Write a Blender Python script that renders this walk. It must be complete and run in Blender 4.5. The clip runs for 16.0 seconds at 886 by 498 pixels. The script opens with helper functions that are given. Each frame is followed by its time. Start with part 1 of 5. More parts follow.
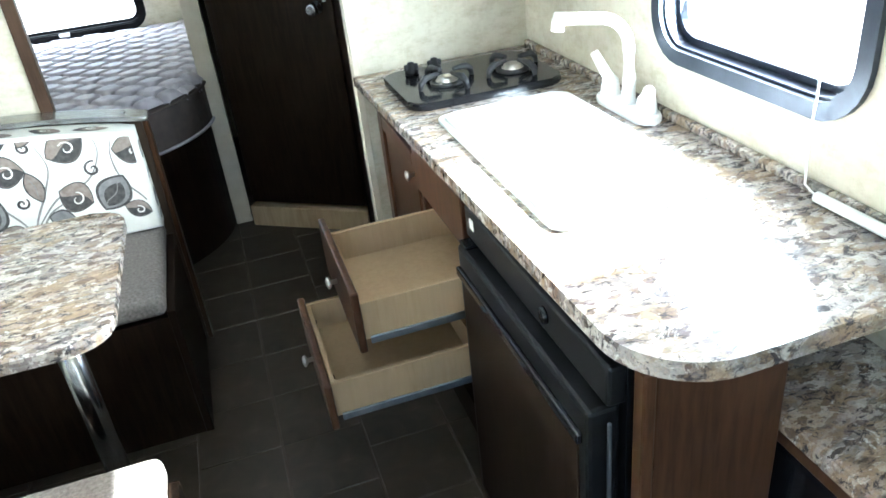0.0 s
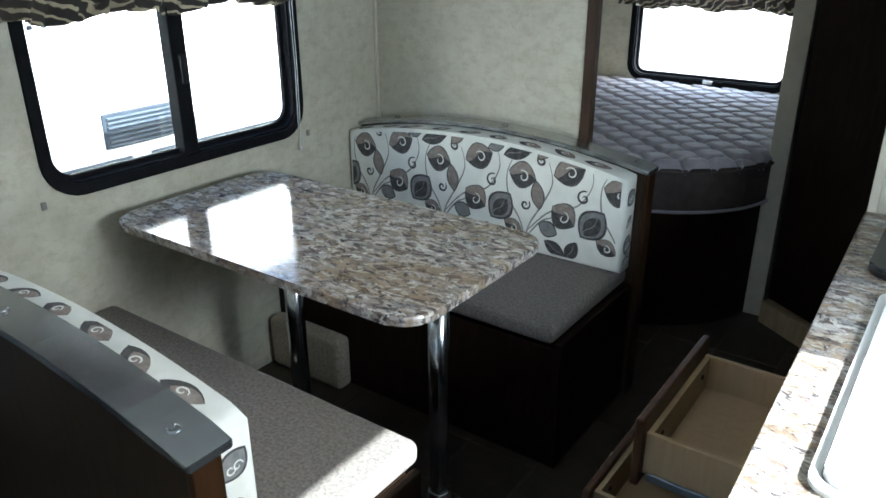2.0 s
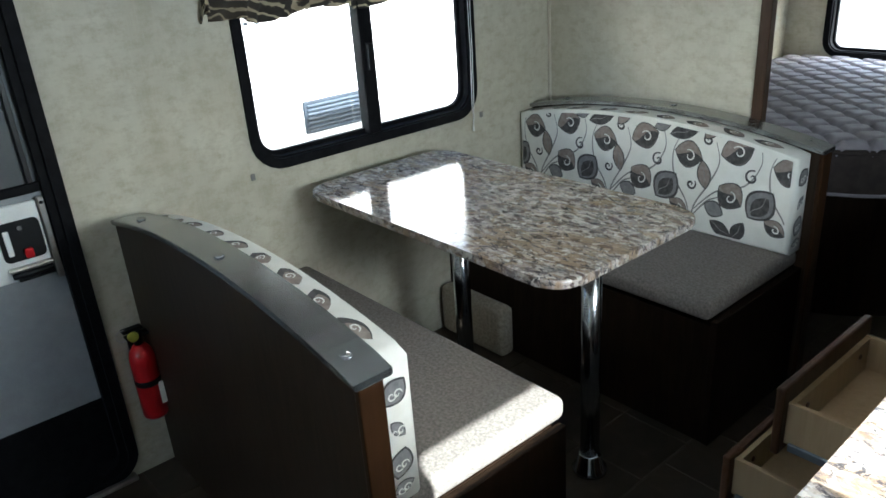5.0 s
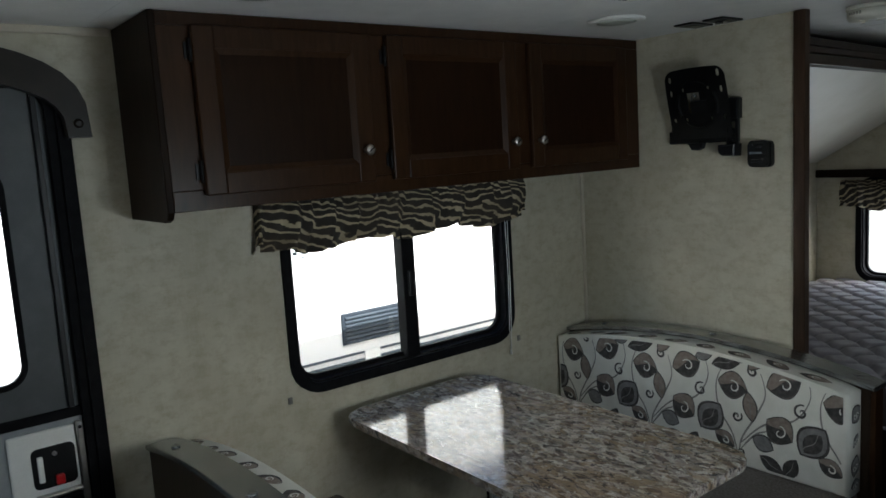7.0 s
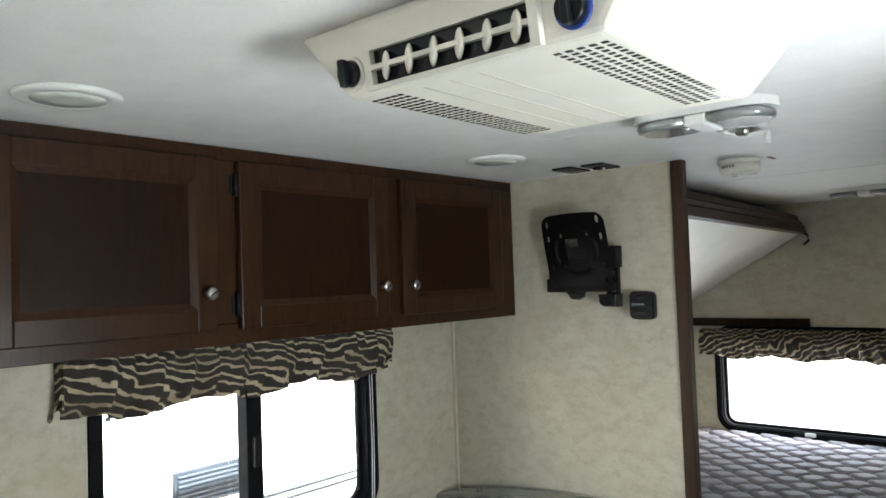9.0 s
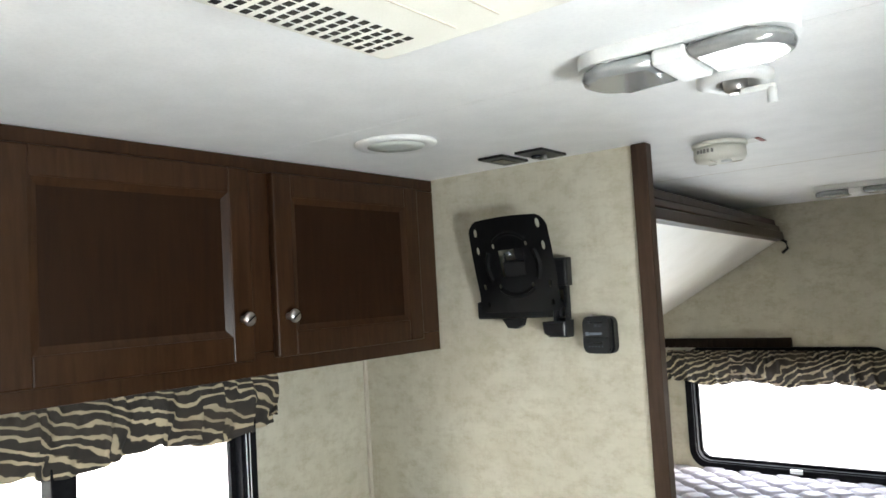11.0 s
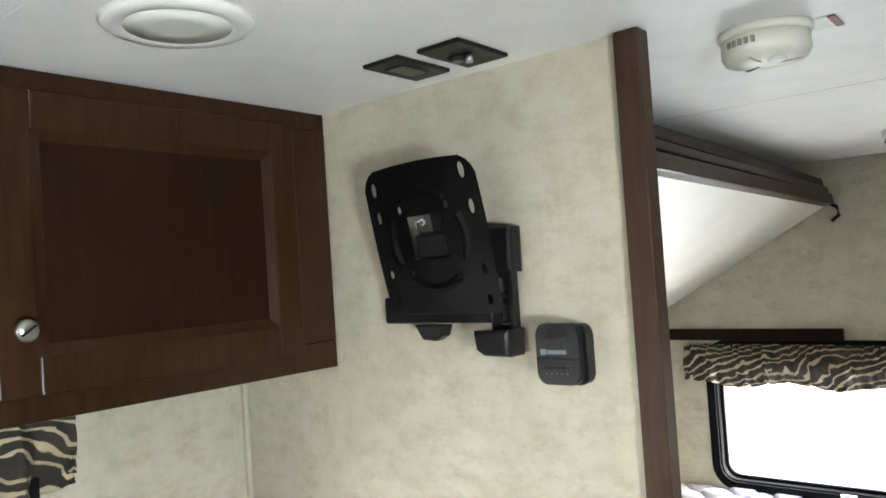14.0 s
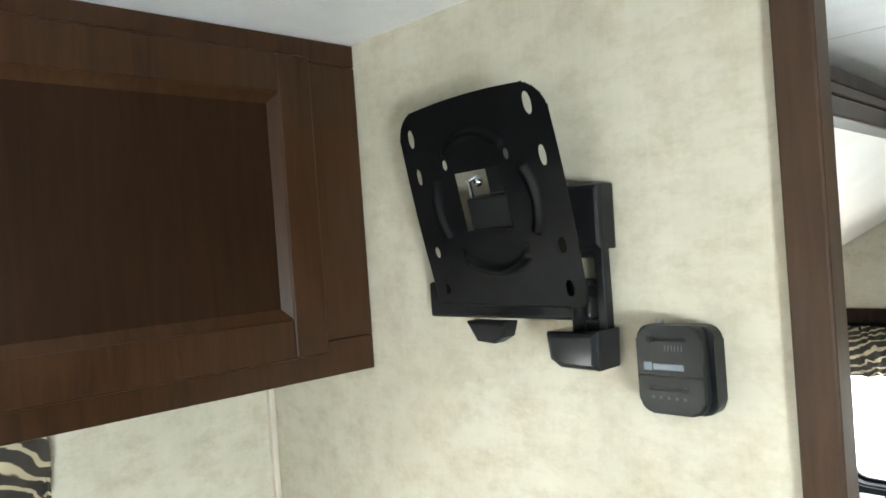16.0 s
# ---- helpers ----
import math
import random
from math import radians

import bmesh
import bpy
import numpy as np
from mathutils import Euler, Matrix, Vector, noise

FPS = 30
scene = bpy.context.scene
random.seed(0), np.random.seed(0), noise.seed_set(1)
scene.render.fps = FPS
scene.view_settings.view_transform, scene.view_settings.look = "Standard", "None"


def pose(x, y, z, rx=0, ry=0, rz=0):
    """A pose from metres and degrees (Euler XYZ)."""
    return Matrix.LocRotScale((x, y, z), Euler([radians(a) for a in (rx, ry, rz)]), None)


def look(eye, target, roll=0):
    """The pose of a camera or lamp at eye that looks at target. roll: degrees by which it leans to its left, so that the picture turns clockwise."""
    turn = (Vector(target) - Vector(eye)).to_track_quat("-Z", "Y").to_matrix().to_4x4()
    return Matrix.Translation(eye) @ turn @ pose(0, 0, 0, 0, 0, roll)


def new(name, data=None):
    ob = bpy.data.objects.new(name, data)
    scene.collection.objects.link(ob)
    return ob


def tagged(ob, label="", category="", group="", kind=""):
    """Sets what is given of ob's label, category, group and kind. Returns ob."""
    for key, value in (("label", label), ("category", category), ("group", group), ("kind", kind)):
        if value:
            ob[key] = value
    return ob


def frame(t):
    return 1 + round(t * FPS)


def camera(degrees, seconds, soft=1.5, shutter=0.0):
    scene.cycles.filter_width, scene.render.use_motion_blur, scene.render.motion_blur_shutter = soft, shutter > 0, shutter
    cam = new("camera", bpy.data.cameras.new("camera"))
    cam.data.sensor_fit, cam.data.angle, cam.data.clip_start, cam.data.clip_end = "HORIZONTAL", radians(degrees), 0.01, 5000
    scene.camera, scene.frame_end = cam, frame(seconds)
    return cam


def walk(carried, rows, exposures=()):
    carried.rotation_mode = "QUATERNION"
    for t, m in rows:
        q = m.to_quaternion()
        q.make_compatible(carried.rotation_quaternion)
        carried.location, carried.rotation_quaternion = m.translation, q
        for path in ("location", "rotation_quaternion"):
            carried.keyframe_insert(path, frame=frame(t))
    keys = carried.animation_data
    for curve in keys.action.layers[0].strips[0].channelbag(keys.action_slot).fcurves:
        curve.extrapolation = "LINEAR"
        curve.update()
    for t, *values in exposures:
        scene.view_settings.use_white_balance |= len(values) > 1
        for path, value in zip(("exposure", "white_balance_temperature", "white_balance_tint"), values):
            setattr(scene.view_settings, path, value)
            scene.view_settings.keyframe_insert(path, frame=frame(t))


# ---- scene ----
cam = camera(61.1, 16.0, soft=1.6)
PATH = [
    (0, (1.46, 0.479, 1.515), (1.914, 2.166, 0.54), -6.6),
    (0.5, (1.628, 0.548, 1.506), (1.783, 2.329, 0.61), -2.5),
    (1, (1.793, 0.625, 1.543), (1.605, 2.417, 0.674), 1.0),
    (1.5, (1.883, 0.65, 1.542), (1.245, 2.35, 0.704), 1.1),
    (2, (2.016, 0.646, 1.532), (0.941, 2.144, 0.759), -0.2),
    (2.5, (2.131, 0.615, 1.52), (0.84, 1.866, 0.643), -2.0),
    (3, (2.166, 0.586, 1.521), (0.824, 1.712, 0.555), -3.7),
    (5.3, (2.161, 0.575, 1.55), (0.714, 1.754, 0.832), -4.0),
    (5.5, (2.158, 0.578, 1.558), (0.693, 1.765, 0.892), -3.9),
    (6, (2.142, 0.58, 1.571), (0.638, 1.787, 1.04), -3.8),
    (6.5, (2.135, 0.577, 1.592), (0.597, 1.794, 1.2), -3.5),
    (7, (2.14, 0.573, 1.613), (0.575, 1.79, 1.351), -3.5),
    (7.5, (2.122, 0.593, 1.624), (0.563, 1.836, 1.47), -3.3),
    (8, (2.08, 0.639, 1.631), (0.579, 1.957, 1.53), -3.1),
    (8.5, (1.969, 0.708, 1.635), (0.568, 2.135, 1.614), -2.2),
    (9, (1.885, 0.763, 1.642), (0.584, 2.279, 1.72), -2.0),
    (9.2, (1.84, 0.812, 1.633), (0.568, 2.352, 1.737), -1.7),
    (11.5, (1.561, 1.435, 1.665), (0.358, 3.028, 1.788), -3.7),
    (12, (1.491, 1.547, 1.671), (0.317, 3.161, 1.799), -3.8),
    (12.5, (1.506, 1.689, 1.665), (0.292, 3.273, 1.797), -4.1),
    (13, (1.511, 1.828, 1.666), (0.247, 3.375, 1.773), -4.0),
    (13.5, (1.453, 1.952, 1.661), (0.167, 3.481, 1.746), -4.0),
    (14, (1.375, 2.025, 1.666), (0.108, 3.572, 1.725), -3.8),
    (14.5, (1.286, 2.094, 1.669), (0.031, 3.649, 1.723), -4.4),
    (15, (1.237, 2.209, 1.682), (-0.118, 3.68, 1.722), -3.9),
    (15.5, (1.2, 2.277, 1.676), (-0.22, 3.685, 1.703), -3.7),
    (16, (1.184, 2.295, 1.674), (-0.246, 3.693, 1.664), -4.1),
]
EXPOSURES = [(0, 4.25, 5500, 0), (0.5, 3.45, 5450, 0), (1, 2.8, 5350, 0), (1.5, 2.55, 5350, 0), (3, 2.55, 5300, 0), (5.5, 2.4, 5600, 1), (6, 2.1, 5650, 1), (7, 1.2, 5800, 2), (8, 1.7, 5950, 4), (8.5, 2.25, 6000, 4), (9, 2.65, 6050, 5), (11.5, 3.45, 6150, 6), (14.5, 3.63, 6150, 5), (15, 3.65, 6150, 4), (16, 4.1, 6050, 2)]
walk(cam, [(t, look(eye, target, roll)) for t, eye, target, roll in PATH], EXPOSURES)

# ---- world and light ----
W, H, YB, YF = 2.42, 1.982, 5.08, -0.9
SUN_DIR = Vector((-1.0, -0.08, -0.65)).normalized()
world = bpy.data.worlds.new("sky")
scene.world = world
world.use_nodes = True
wn = world.node_tree.nodes
sky = wn.new("ShaderNodeTexSky")
sky.sky_type, sky.sun_disc = "NISHITA", False
sky.dust_density = 5.0
sky.sun_elevation = math.asin(-SUN_DIR.z)
sky.sun_rotation = math.atan2(-SUN_DIR.x, -SUN_DIR.y)
world.node_tree.links.new(sky.outputs[0], wn["Background"].inputs[0])
wn["Background"].inputs[1].default_value = 0.14
sun_data = bpy.data.lights.new("sun", "SUN")
sun_data.energy, sun_data.angle, sun_data.color = 5.0, radians(0.5), (1.0, 0.95, 0.88)
sun = new("sun", sun_data)
sun.matrix_world = SUN_DIR.to_track_quat("-Z", "Y").to_matrix().to_4x4()


def window_light(name, place, target, wide, high, watts):
    data = bpy.data.lights.new(name, "AREA")
    data.shape, data.size, data.size_y, data.energy = "RECTANGLE", wide, high, watts
    data.color = (0.95, 0.98, 1.0)
    ob = new(name, data)
    ob.matrix_world = look(place, target)
    return ob


window_light("kitchen_window_daylight", (W + 0.07, 1.67, 1.23), (1.0, 1.67, 1.75), 0.53, 0.34, 4.0)
window_light("bed_window_daylight", (0.7, YB + 0.07, 1.0), (0.7, 4.0, 0.55), 0.85, 0.5, 1.7)
# added fill from behind the camera; the front window there is assumed
window_light("front_fill_light", (1.2, YF - 0.07, 1.3), (1.2, 2.0, 1.2), 1.4, 0.5, 0.4)
window_light("door_window_daylight", (-0.09, 0.66, 1.35), (1.0, 0.66, 1.3), 0.38, 0.5, 0.15)

# ---- materials ----


def material(name, base=(0.8, 0.8, 0.8), rough=0.5, metal=0.0, spec=0.5):
    m = bpy.data.materials.new(name)
    m.use_nodes = True
    b = m.node_tree.nodes["Principled BSDF"]
    b.inputs["Base Color"].default_value = (*base, 1)
    b.inputs["Roughness"].default_value = rough
    b.inputs["Metallic"].default_value = metal
    b.inputs["Specular IOR Level"].default_value = spec
    return m


def node(m, kind, **sets):
    n = m.node_tree.nodes.new(kind)
    for key, value in sets.items():
        if key in n.inputs:
            n.inputs[key].default_value = value
    return n


def wire(m, a, b):
    m.node_tree.links.new(a, b)


def coords(m, scale=(1, 1, 1), turn=(0, 0, 0)):
    c = node(m, "ShaderNodeTexCoord")
    mp = node(m, "ShaderNodeMapping", Scale=scale, Rotation=turn)
    wire(m, c.outputs["Object"], mp.inputs[0])
    return mp.outputs[0]


def ramp(m, source, stops):
    r = node(m, "ShaderNodeValToRGB")
    el = r.color_ramp.elements
    while len(el) < len(stops):
        el.new(0.5)
    for e, (p, c) in zip(el, stops):
        e.position, e.color = p, (*c, 1)
    wire(m, source, r.inputs[0])
    return r.outputs[0]


def noise_tex(m, vec, scale, detail=4, rough=0.55, distortion=0.0):
    n = node(m, "ShaderNodeTexNoise", Scale=scale, Detail=detail, Roughness=rough, Distortion=distortion)
    wire(m, vec, n.inputs["Vector"])
    return n.outputs[0]


def mix(m, a, b, fac, mode="MIX"):
    n = m.node_tree.nodes.new("ShaderNodeMix")
    n.data_type, n.blend_type = "RGBA", mode
    for value, i in ((fac, 0), (a, 6), (b, 7)):
        if isinstance(value, (int, float)):
            n.inputs[i].default_value = value
        elif isinstance(value, tuple):
            n.inputs[i].default_value = (*value, 1)
        else:
            wire(m, value, n.inputs[i])
    return n.outputs[2]


def finish(m, colour=None, height=None, strength=0.1, distance=0.002, rough=None):
    b = m.node_tree.nodes["Principled BSDF"]
    if colour is not None:
        wire(m, colour, b.inputs["Base Color"])
    if rough is not None:
        wire(m, rough, b.inputs["Roughness"])
    if height is not None:
        bump = node(m, "ShaderNodeBump", Strength=strength, Distance=distance)
        wire(m, height, bump.inputs["Height"])
        wire(m, bump.outputs[0], b.inputs["Normal"])
    return m


def wood(name, dark, light, rough=0.38, turn=(0, 0, 0), stretch=(9, 9, 0.9)):
    m = material(name, light, rough, 0.0, 0.2)
    v = coords(m, stretch, turn)
    grain = noise_tex(m, v, 7, 6, 0.6, 0.6)
    fine = noise_tex(m, coords(m, (34, 34, 2.2), turn), 4, 3)
    cloud = noise_tex(m, coords(m), 5, 2)
    c = ramp(m, grain, [(0.3, dark), (0.72, light)])
    c = mix(m, c, tuple(x * 0.72 for x in dark), ramp(m, fine, [(0.5, (0, 0, 0)), (0.85, (0.35, 0.35, 0.35))]))
    c = mix(m, c, light, ramp(m, cloud, [(0.42, (0, 0, 0)), (0.72, (0.6, 0.6, 0.6))]))
    return finish(m, c, fine, 0.12, 0.0006)


def mottled(name, a, b, scale, rough=0.6, bump=0.1, fine=300, metal=0.0, distance=0.001):
    m = material(name, a, rough, metal)
    big = noise_tex(m, coords(m), scale, 4)
    small = noise_tex(m, coords(m), fine, 3)
    c = mix(m, ramp(m, big, [(0.35, a), (0.7, b)]), tuple(x * 0.85 for x in a), ramp(m, small, [(0.45, (0, 0, 0)), (0.75, (0.4, 0.4, 0.4))]))
    return finish(m, c, small, bump, distance)


def wallpaper():
    m = material("linen_wallpaper", (0.6, 0.56, 0.44), 0.62)
    weave_v = noise_tex(m, coords(m, (150, 150, 10)), 1.0, 3)
    weave_h = noise_tex(m, coords(m, (10, 10, 150)), 1.0, 3)
    patch = noise_tex(m, coords(m, (1, 1, 0.8)), 5.5, 5, 0.65)
    blot = noise_tex(m, coords(m, (3, 3, 4.5)), 6, 5, 0.7)
    c = ramp(m, patch, [(0.3, (0.45, 0.418, 0.322)), (0.7, (0.585, 0.555, 0.452))])
    c = mix(m, c, (0.40, 0.36, 0.258), ramp(m, blot, [(0.45, (0, 0, 0)), (0.68, (0.85, 0.85, 0.85))]))
    c = mix(m, c, (0.64, 0.60, 0.49), ramp(m, weave_v, [(0.5, (0, 0, 0)), (0.78, (0.17, 0.17, 0.17))]))
    c = mix(m, c, (0.41, 0.375, 0.275), ramp(m, weave_h, [(0.5, (0, 0, 0)), (0.78, (0.2, 0.2, 0.2))]))
    return finish(m, c, weave_h, 0.08, 0.0005)


def granite():
    m = material("granite_laminate", (0.4, 0.35, 0.3), 0.1)
    v = coords(m, (0.7, 1.1, 1), (0, 0, 0.2))
    warp = node(m, "ShaderNodeTexNoise", Scale=30.0, Detail=5.0, Roughness=0.7)
    wire(m, v, warp.inputs["Vector"])
    vm = node(m, "ShaderNodeVectorMath")
    vm.operation = "MULTIPLY_ADD"
    wire(m, warp.outputs[1], vm.inputs[0])
    vm.inputs[1].default_value = (0.038, 0.038, 0.038)
    wire(m, v, vm.inputs[2])

    def chips(scale, stops):
        vor = node(m, "ShaderNodeTexVoronoi", Scale=scale, Detail=0.0, Randomness=1.0)
        wire(m, vm.outputs[0], vor.inputs["Vector"])
        sep = node(m, "ShaderNodeSeparateColor")
        wire(m, vor.outputs["Color"], sep.inputs[0])
        return ramp(m, sep.outputs[0], stops), sep.outputs[1]

    tan, pick = chips(58, [(0.1, (0.09, 0.07, 0.05)), (0.3, (0.27, 0.205, 0.14)), (0.5, (0.38, 0.305, 0.22)), (0.7, (0.21, 0.155, 0.105)), (0.9, (0.53, 0.475, 0.395))])
    cold, pick2 = chips(66, [(0.1, (0.06, 0.058, 0.064)), (0.3, (0.31, 0.30, 0.30)), (0.5, (0.58, 0.555, 0.52)), (0.68, (0.16, 0.15, 0.15)), (0.9, (0.70, 0.67, 0.625))])
    band = noise_tex(m, coords(m, (1.2, 2.6, 1), (0, 0, 0.12)), 3.2, 5, 0.65, 1.1)
    c = mix(m, cold, tan, ramp(m, band, [(0.48, (0, 0, 0)), (0.58, (1, 1, 1))]))
    cloud = noise_tex(m, coords(m, (0.8, 1.4, 1), (0, 0, 0.25)), 12, 9, 0.74, 0.9)
    veil = ramp(m, cloud, [(0.36, (0.06, 0.05, 0.044)), (0.44, (0.15, 0.115, 0.088)), (0.5, (0.33, 0.235, 0.15)), (0.55, (0.22, 0.155, 0.145)), (0.64, (0.44, 0.40, 0.35))])
    c = mix(m, c, veil, 0.40)
    sand = noise_tex(m, coords(m, (0.9, 1.5, 1), (0, 0, 0.3)), 8, 7, 0.75, 1.6)
    c = mix(m, c, (0.30, 0.22, 0.14), ramp(m, sand, [(0.54, (0, 0, 0)), (0.61, (0.75, 0.75, 0.75))]))
    speck = noise_tex(m, coords(m, (0.8, 1.3, 1)), 34, 7, 0.78, 1.2)
    c = mix(m, c, (0.04, 0.038, 0.044), ramp(m, speck, [(0.535, (0, 0, 0)), (0.59, (0.92, 0.92, 0.92))]))
    pale = noise_tex(m, coords(m, (0.9, 1.5, 1), (0, 0, -0.2)), 22, 7, 0.76, 1.2)
    c = mix(m, c, (0.66, 0.63, 0.585), ramp(m, pale, [(0.58, (0, 0, 0)), (0.64, (0.8, 0.8, 0.8))]))
    grit = noise_tex(m, coords(m), 240, 3, 0.6)
    c = mix(m, c, (0.06, 0.048, 0.04), ramp(m, grit, [(0.52, (0, 0, 0)), (0.72, (0.35, 0.35, 0.35))]))
    return finish(m, c, pick, 0.02, 0.0003)


def zebra():
    m = material("tiger_stripe_fabric", (0.4, 0.33, 0.2), 0.85)
    v = coords(m, (0.62, 0.62, 1.0), (0.5, 0.45, 0))
    big = node(m, "ShaderNodeTexNoise", Scale=7.0, Detail=2.0)
    wire(m, v, big.inputs["Vector"])
    vm = node(m, "ShaderNodeVectorMath")
    vm.operation = "MULTIPLY_ADD"
    wire(m, big.outputs[1], vm.inputs[0])
    vm.inputs[1].default_value = (0.10, 0.10, 0.10)
    wire(m, v, vm.inputs[2])
    w = node(m, "ShaderNodeTexWave", Scale=15.0, Distortion=3.6, Detail=2.0)
    w.inputs["Detail Scale"].default_value = 2.0
    w.bands_direction = "Z"
    wire(m, vm.outputs[0], w.inputs["Vector"])
    thread = noise_tex(m, coords(m), 420, 2)
    shade = noise_tex(m, v, 9, 2)
    c = ramp(m, w.outputs[1], [(0.68, (0.032, 0.027, 0.021)), (0.76, (0.085, 0.064, 0.040)), (0.86, (0.48, 0.405, 0.27))])
    c = mix(m, c, (0.075, 0.055, 0.036), ramp(m, shade, [(0.45, (0, 0, 0)), (0.7, (0.5, 0.5, 0.5))]))
    return finish(m, c, thread, 0.25, 0.0008)


def floor_tile():
    m = material("slate_look_vinyl_tile", (0.08, 0.06, 0.045), 0.42)
    info = node(m, "ShaderNodeObjectInfo")
    cloud = noise_tex(m, coords(m), 7, 5, 0.6, 0.7)
    fine = noise_tex(m, coords(m), 60, 4)
    c = ramp(m, cloud, [(0.3, (0.021, 0.0155, 0.010)), (0.55, (0.051, 0.0385, 0.026)), (0.75, (0.098, 0.078, 0.056))])
    c = mix(m, c, (0.042, 0.031, 0.020), ramp(m, info.outputs["Random"], [(0.0, (0, 0, 0)), (1.0, (0.5, 0.5, 0.5))]))
    return finish(m, c, fine, 0.15, 0.001)


def glass_pane():
    m = bpy.data.materials.new("clear_glass")
    m.use_nodes = True
    nt = m.node_tree
    nt.nodes.clear()
    out, tr, gl, mx, fr = (nt.nodes.new(k) for k in ("ShaderNodeOutputMaterial", "ShaderNodeBsdfTransparent", "ShaderNodeBsdfGlossy", "ShaderNodeMixShader", "ShaderNodeFresnel"))
    gl.inputs["Roughness"].default_value = 0.02
    mx.inputs[0].default_value = 0.05
    nt.nodes.remove(fr)
    nt.links.new(tr.outputs[0], mx.inputs[1])
    nt.links.new(gl.outputs[0], mx.inputs[2])
    nt.links.new(mx.outputs[0], out.inputs[0])
    return m


M_WALL = wallpaper()
M_CEIL = mottled("white_textured_ceiling_panel", (0.90, 0.90, 0.89), (0.84, 0.84, 0.83), 14, 0.55, 0.12, 160)
M_CAB = wood("dark_stained_maple", (0.0185, 0.0080, 0.0032), (0.045, 0.0205, 0.0085), 0.3)
M_CABH = wood("dark_stained_maple_rail", (0.0185, 0.0080, 0.0032), (0.045, 0.0205, 0.0085), 0.3, (radians(90), 0, 0))
M_PANEL = wood("espresso_door_panel", (0.0130, 0.0056, 0.0023), (0.0225, 0.0099, 0.0040), 0.42)
M_DARK = wood("espresso_laminate", (0.007, 0.004, 0.0024), (0.020, 0.0118, 0.007), 0.5)
M_DARK.node_tree.nodes["Principled BSDF"].inputs["Specular IOR Level"].default_value = 0.08
M_PANEL.node_tree.nodes["Principled BSDF"].inputs["Specular IOR Level"].default_value = 0.1
M_BENCH = wood("walnut_laminate", (0.016, 0.0098, 0.006), (0.042, 0.027, 0.0165), 0.4)
M_POST = wood("brown_wood_post", (0.03, 0.017, 0.010), (0.066, 0.038, 0.023), 0.36)
M_KITCH = wood("brown_kitchen_cabinet", (0.035, 0.016, 0.008), (0.085, 0.040, 0.021), 0.4)
M_MAPLE = wood("pale_plywood_drawer", (0.335, 0.235, 0.130), (0.395, 0.285, 0.165), 0.55)
M_GRAN = granite()
M_ZEBRA = zebra()
M_TILE = floor_tile()
M_GROUT = mottled("tile_grout", (0.09, 0.075, 0.056), (0.065, 0.053, 0.04), 20, 0.8)
M_BLACK = mottled("black_window_rubber", (0.007, 0.007, 0.008), (0.012, 0.012, 0.013), 30, 0.6)
M_BLACK.node_tree.nodes["Principled BSDF"].inputs["Specular IOR Level"].default_value = 0.04
M_GLOSSB = material("gloss_black_enamel", (0.012, 0.012, 0.014), 0.12)
M_IRON = mottled("black_cast_iron", (0.012, 0.012, 0.013), (0.03, 0.03, 0.03), 60, 0.6)
M_FRAME = mottled("satin_black_powder_coat", (0.006, 0.006, 0.0065), (0.009, 0.009, 0.01), 40, 0.38, 0.08, 900)
M_CHROME = material("polished_chrome", (0.52, 0.55, 0.60), 0.16, 1.0)
M_NICKEL = mottled("brushed_nickel", (0.62, 0.60, 0.57), (0.5, 0.48, 0.45), 50, 0.3, 0.05, 500, 1.0)
M_CAP = material("pewter_grey_cap", (0.38, 0.385, 0.385), 0.26, 0.92)
finish(M_CAP, ramp(M_CAP, noise_tex(M_CAP, coords(M_CAP), 7, 3), [(0.35, (0.34, 0.345, 0.345)), (0.7, (0.42, 0.425, 0.425))]), noise_tex(M_CAP, coords(M_CAP, (1, 1, 1)), 1400, 2), 0.03, 0.0003)
M_CREAM = mottled("cream_upholstery", (0.72, 0.70, 0.63), (0.80, 0.78, 0.72), 20, 0.85, 0.3, 700)
M_LEAFD = mottled("charcoal_print", (0.045, 0.040, 0.038), (0.10, 0.09, 0.085), 60, 0.85, 0.2, 500)
M_LEAFT = mottled("taupe_print", (0.21, 0.165, 0.135), (0.32, 0.27, 0.23), 60, 0.85, 0.2, 500)
M_LEAFG = mottled("grey_print", (0.17, 0.165, 0.16), (0.27, 0.26, 0.25), 50, 0.85, 0.2, 500)
M_STEM = mottled("pale_grey_print", (0.20, 0.19, 0.175), (0.30, 0.285, 0.26), 60, 0.85, 0.2, 500)
M_SEAT = mottled("grey_brown_seat_fabric", (0.122, 0.106, 0.092), (0.236, 0.21, 0.184), 130, 0.9, 0.5, 420, 0.0, 0.002)
M_CARPET = mottled("beige_carpet", (0.42, 0.37, 0.29), (0.25, 0.21, 0.16), 90, 0.95, 0.9, 330, 0.0, 0.006)
M_MATT = mottled("grey_mauve_mattress_ticking", (0.33, 0.305, 0.335), (0.42, 0.395, 0.425), 25, 0.8, 0.3, 600)
M_MATTSIDE = mottled("dark_brown_mattress_side", (0.05, 0.038, 0.034), (0.075, 0.058, 0.05), 25, 0.85, 0.3, 500)
M_BAR = mottled("grey_ink_bar", (0.16, 0.19, 0.23), (0.2, 0.23, 0.27), 9, 0.5)
M_WHITEP = mottled("white_plastic", (0.78, 0.78, 0.76), (0.83, 0.83, 0.81), 20, 0.35, 0.03)
M_ALMOND = mottled("almond_plastic", (0.73, 0.71, 0.62), (0.78, 0.76, 0.68), 16, 0.42, 0.05, 500)
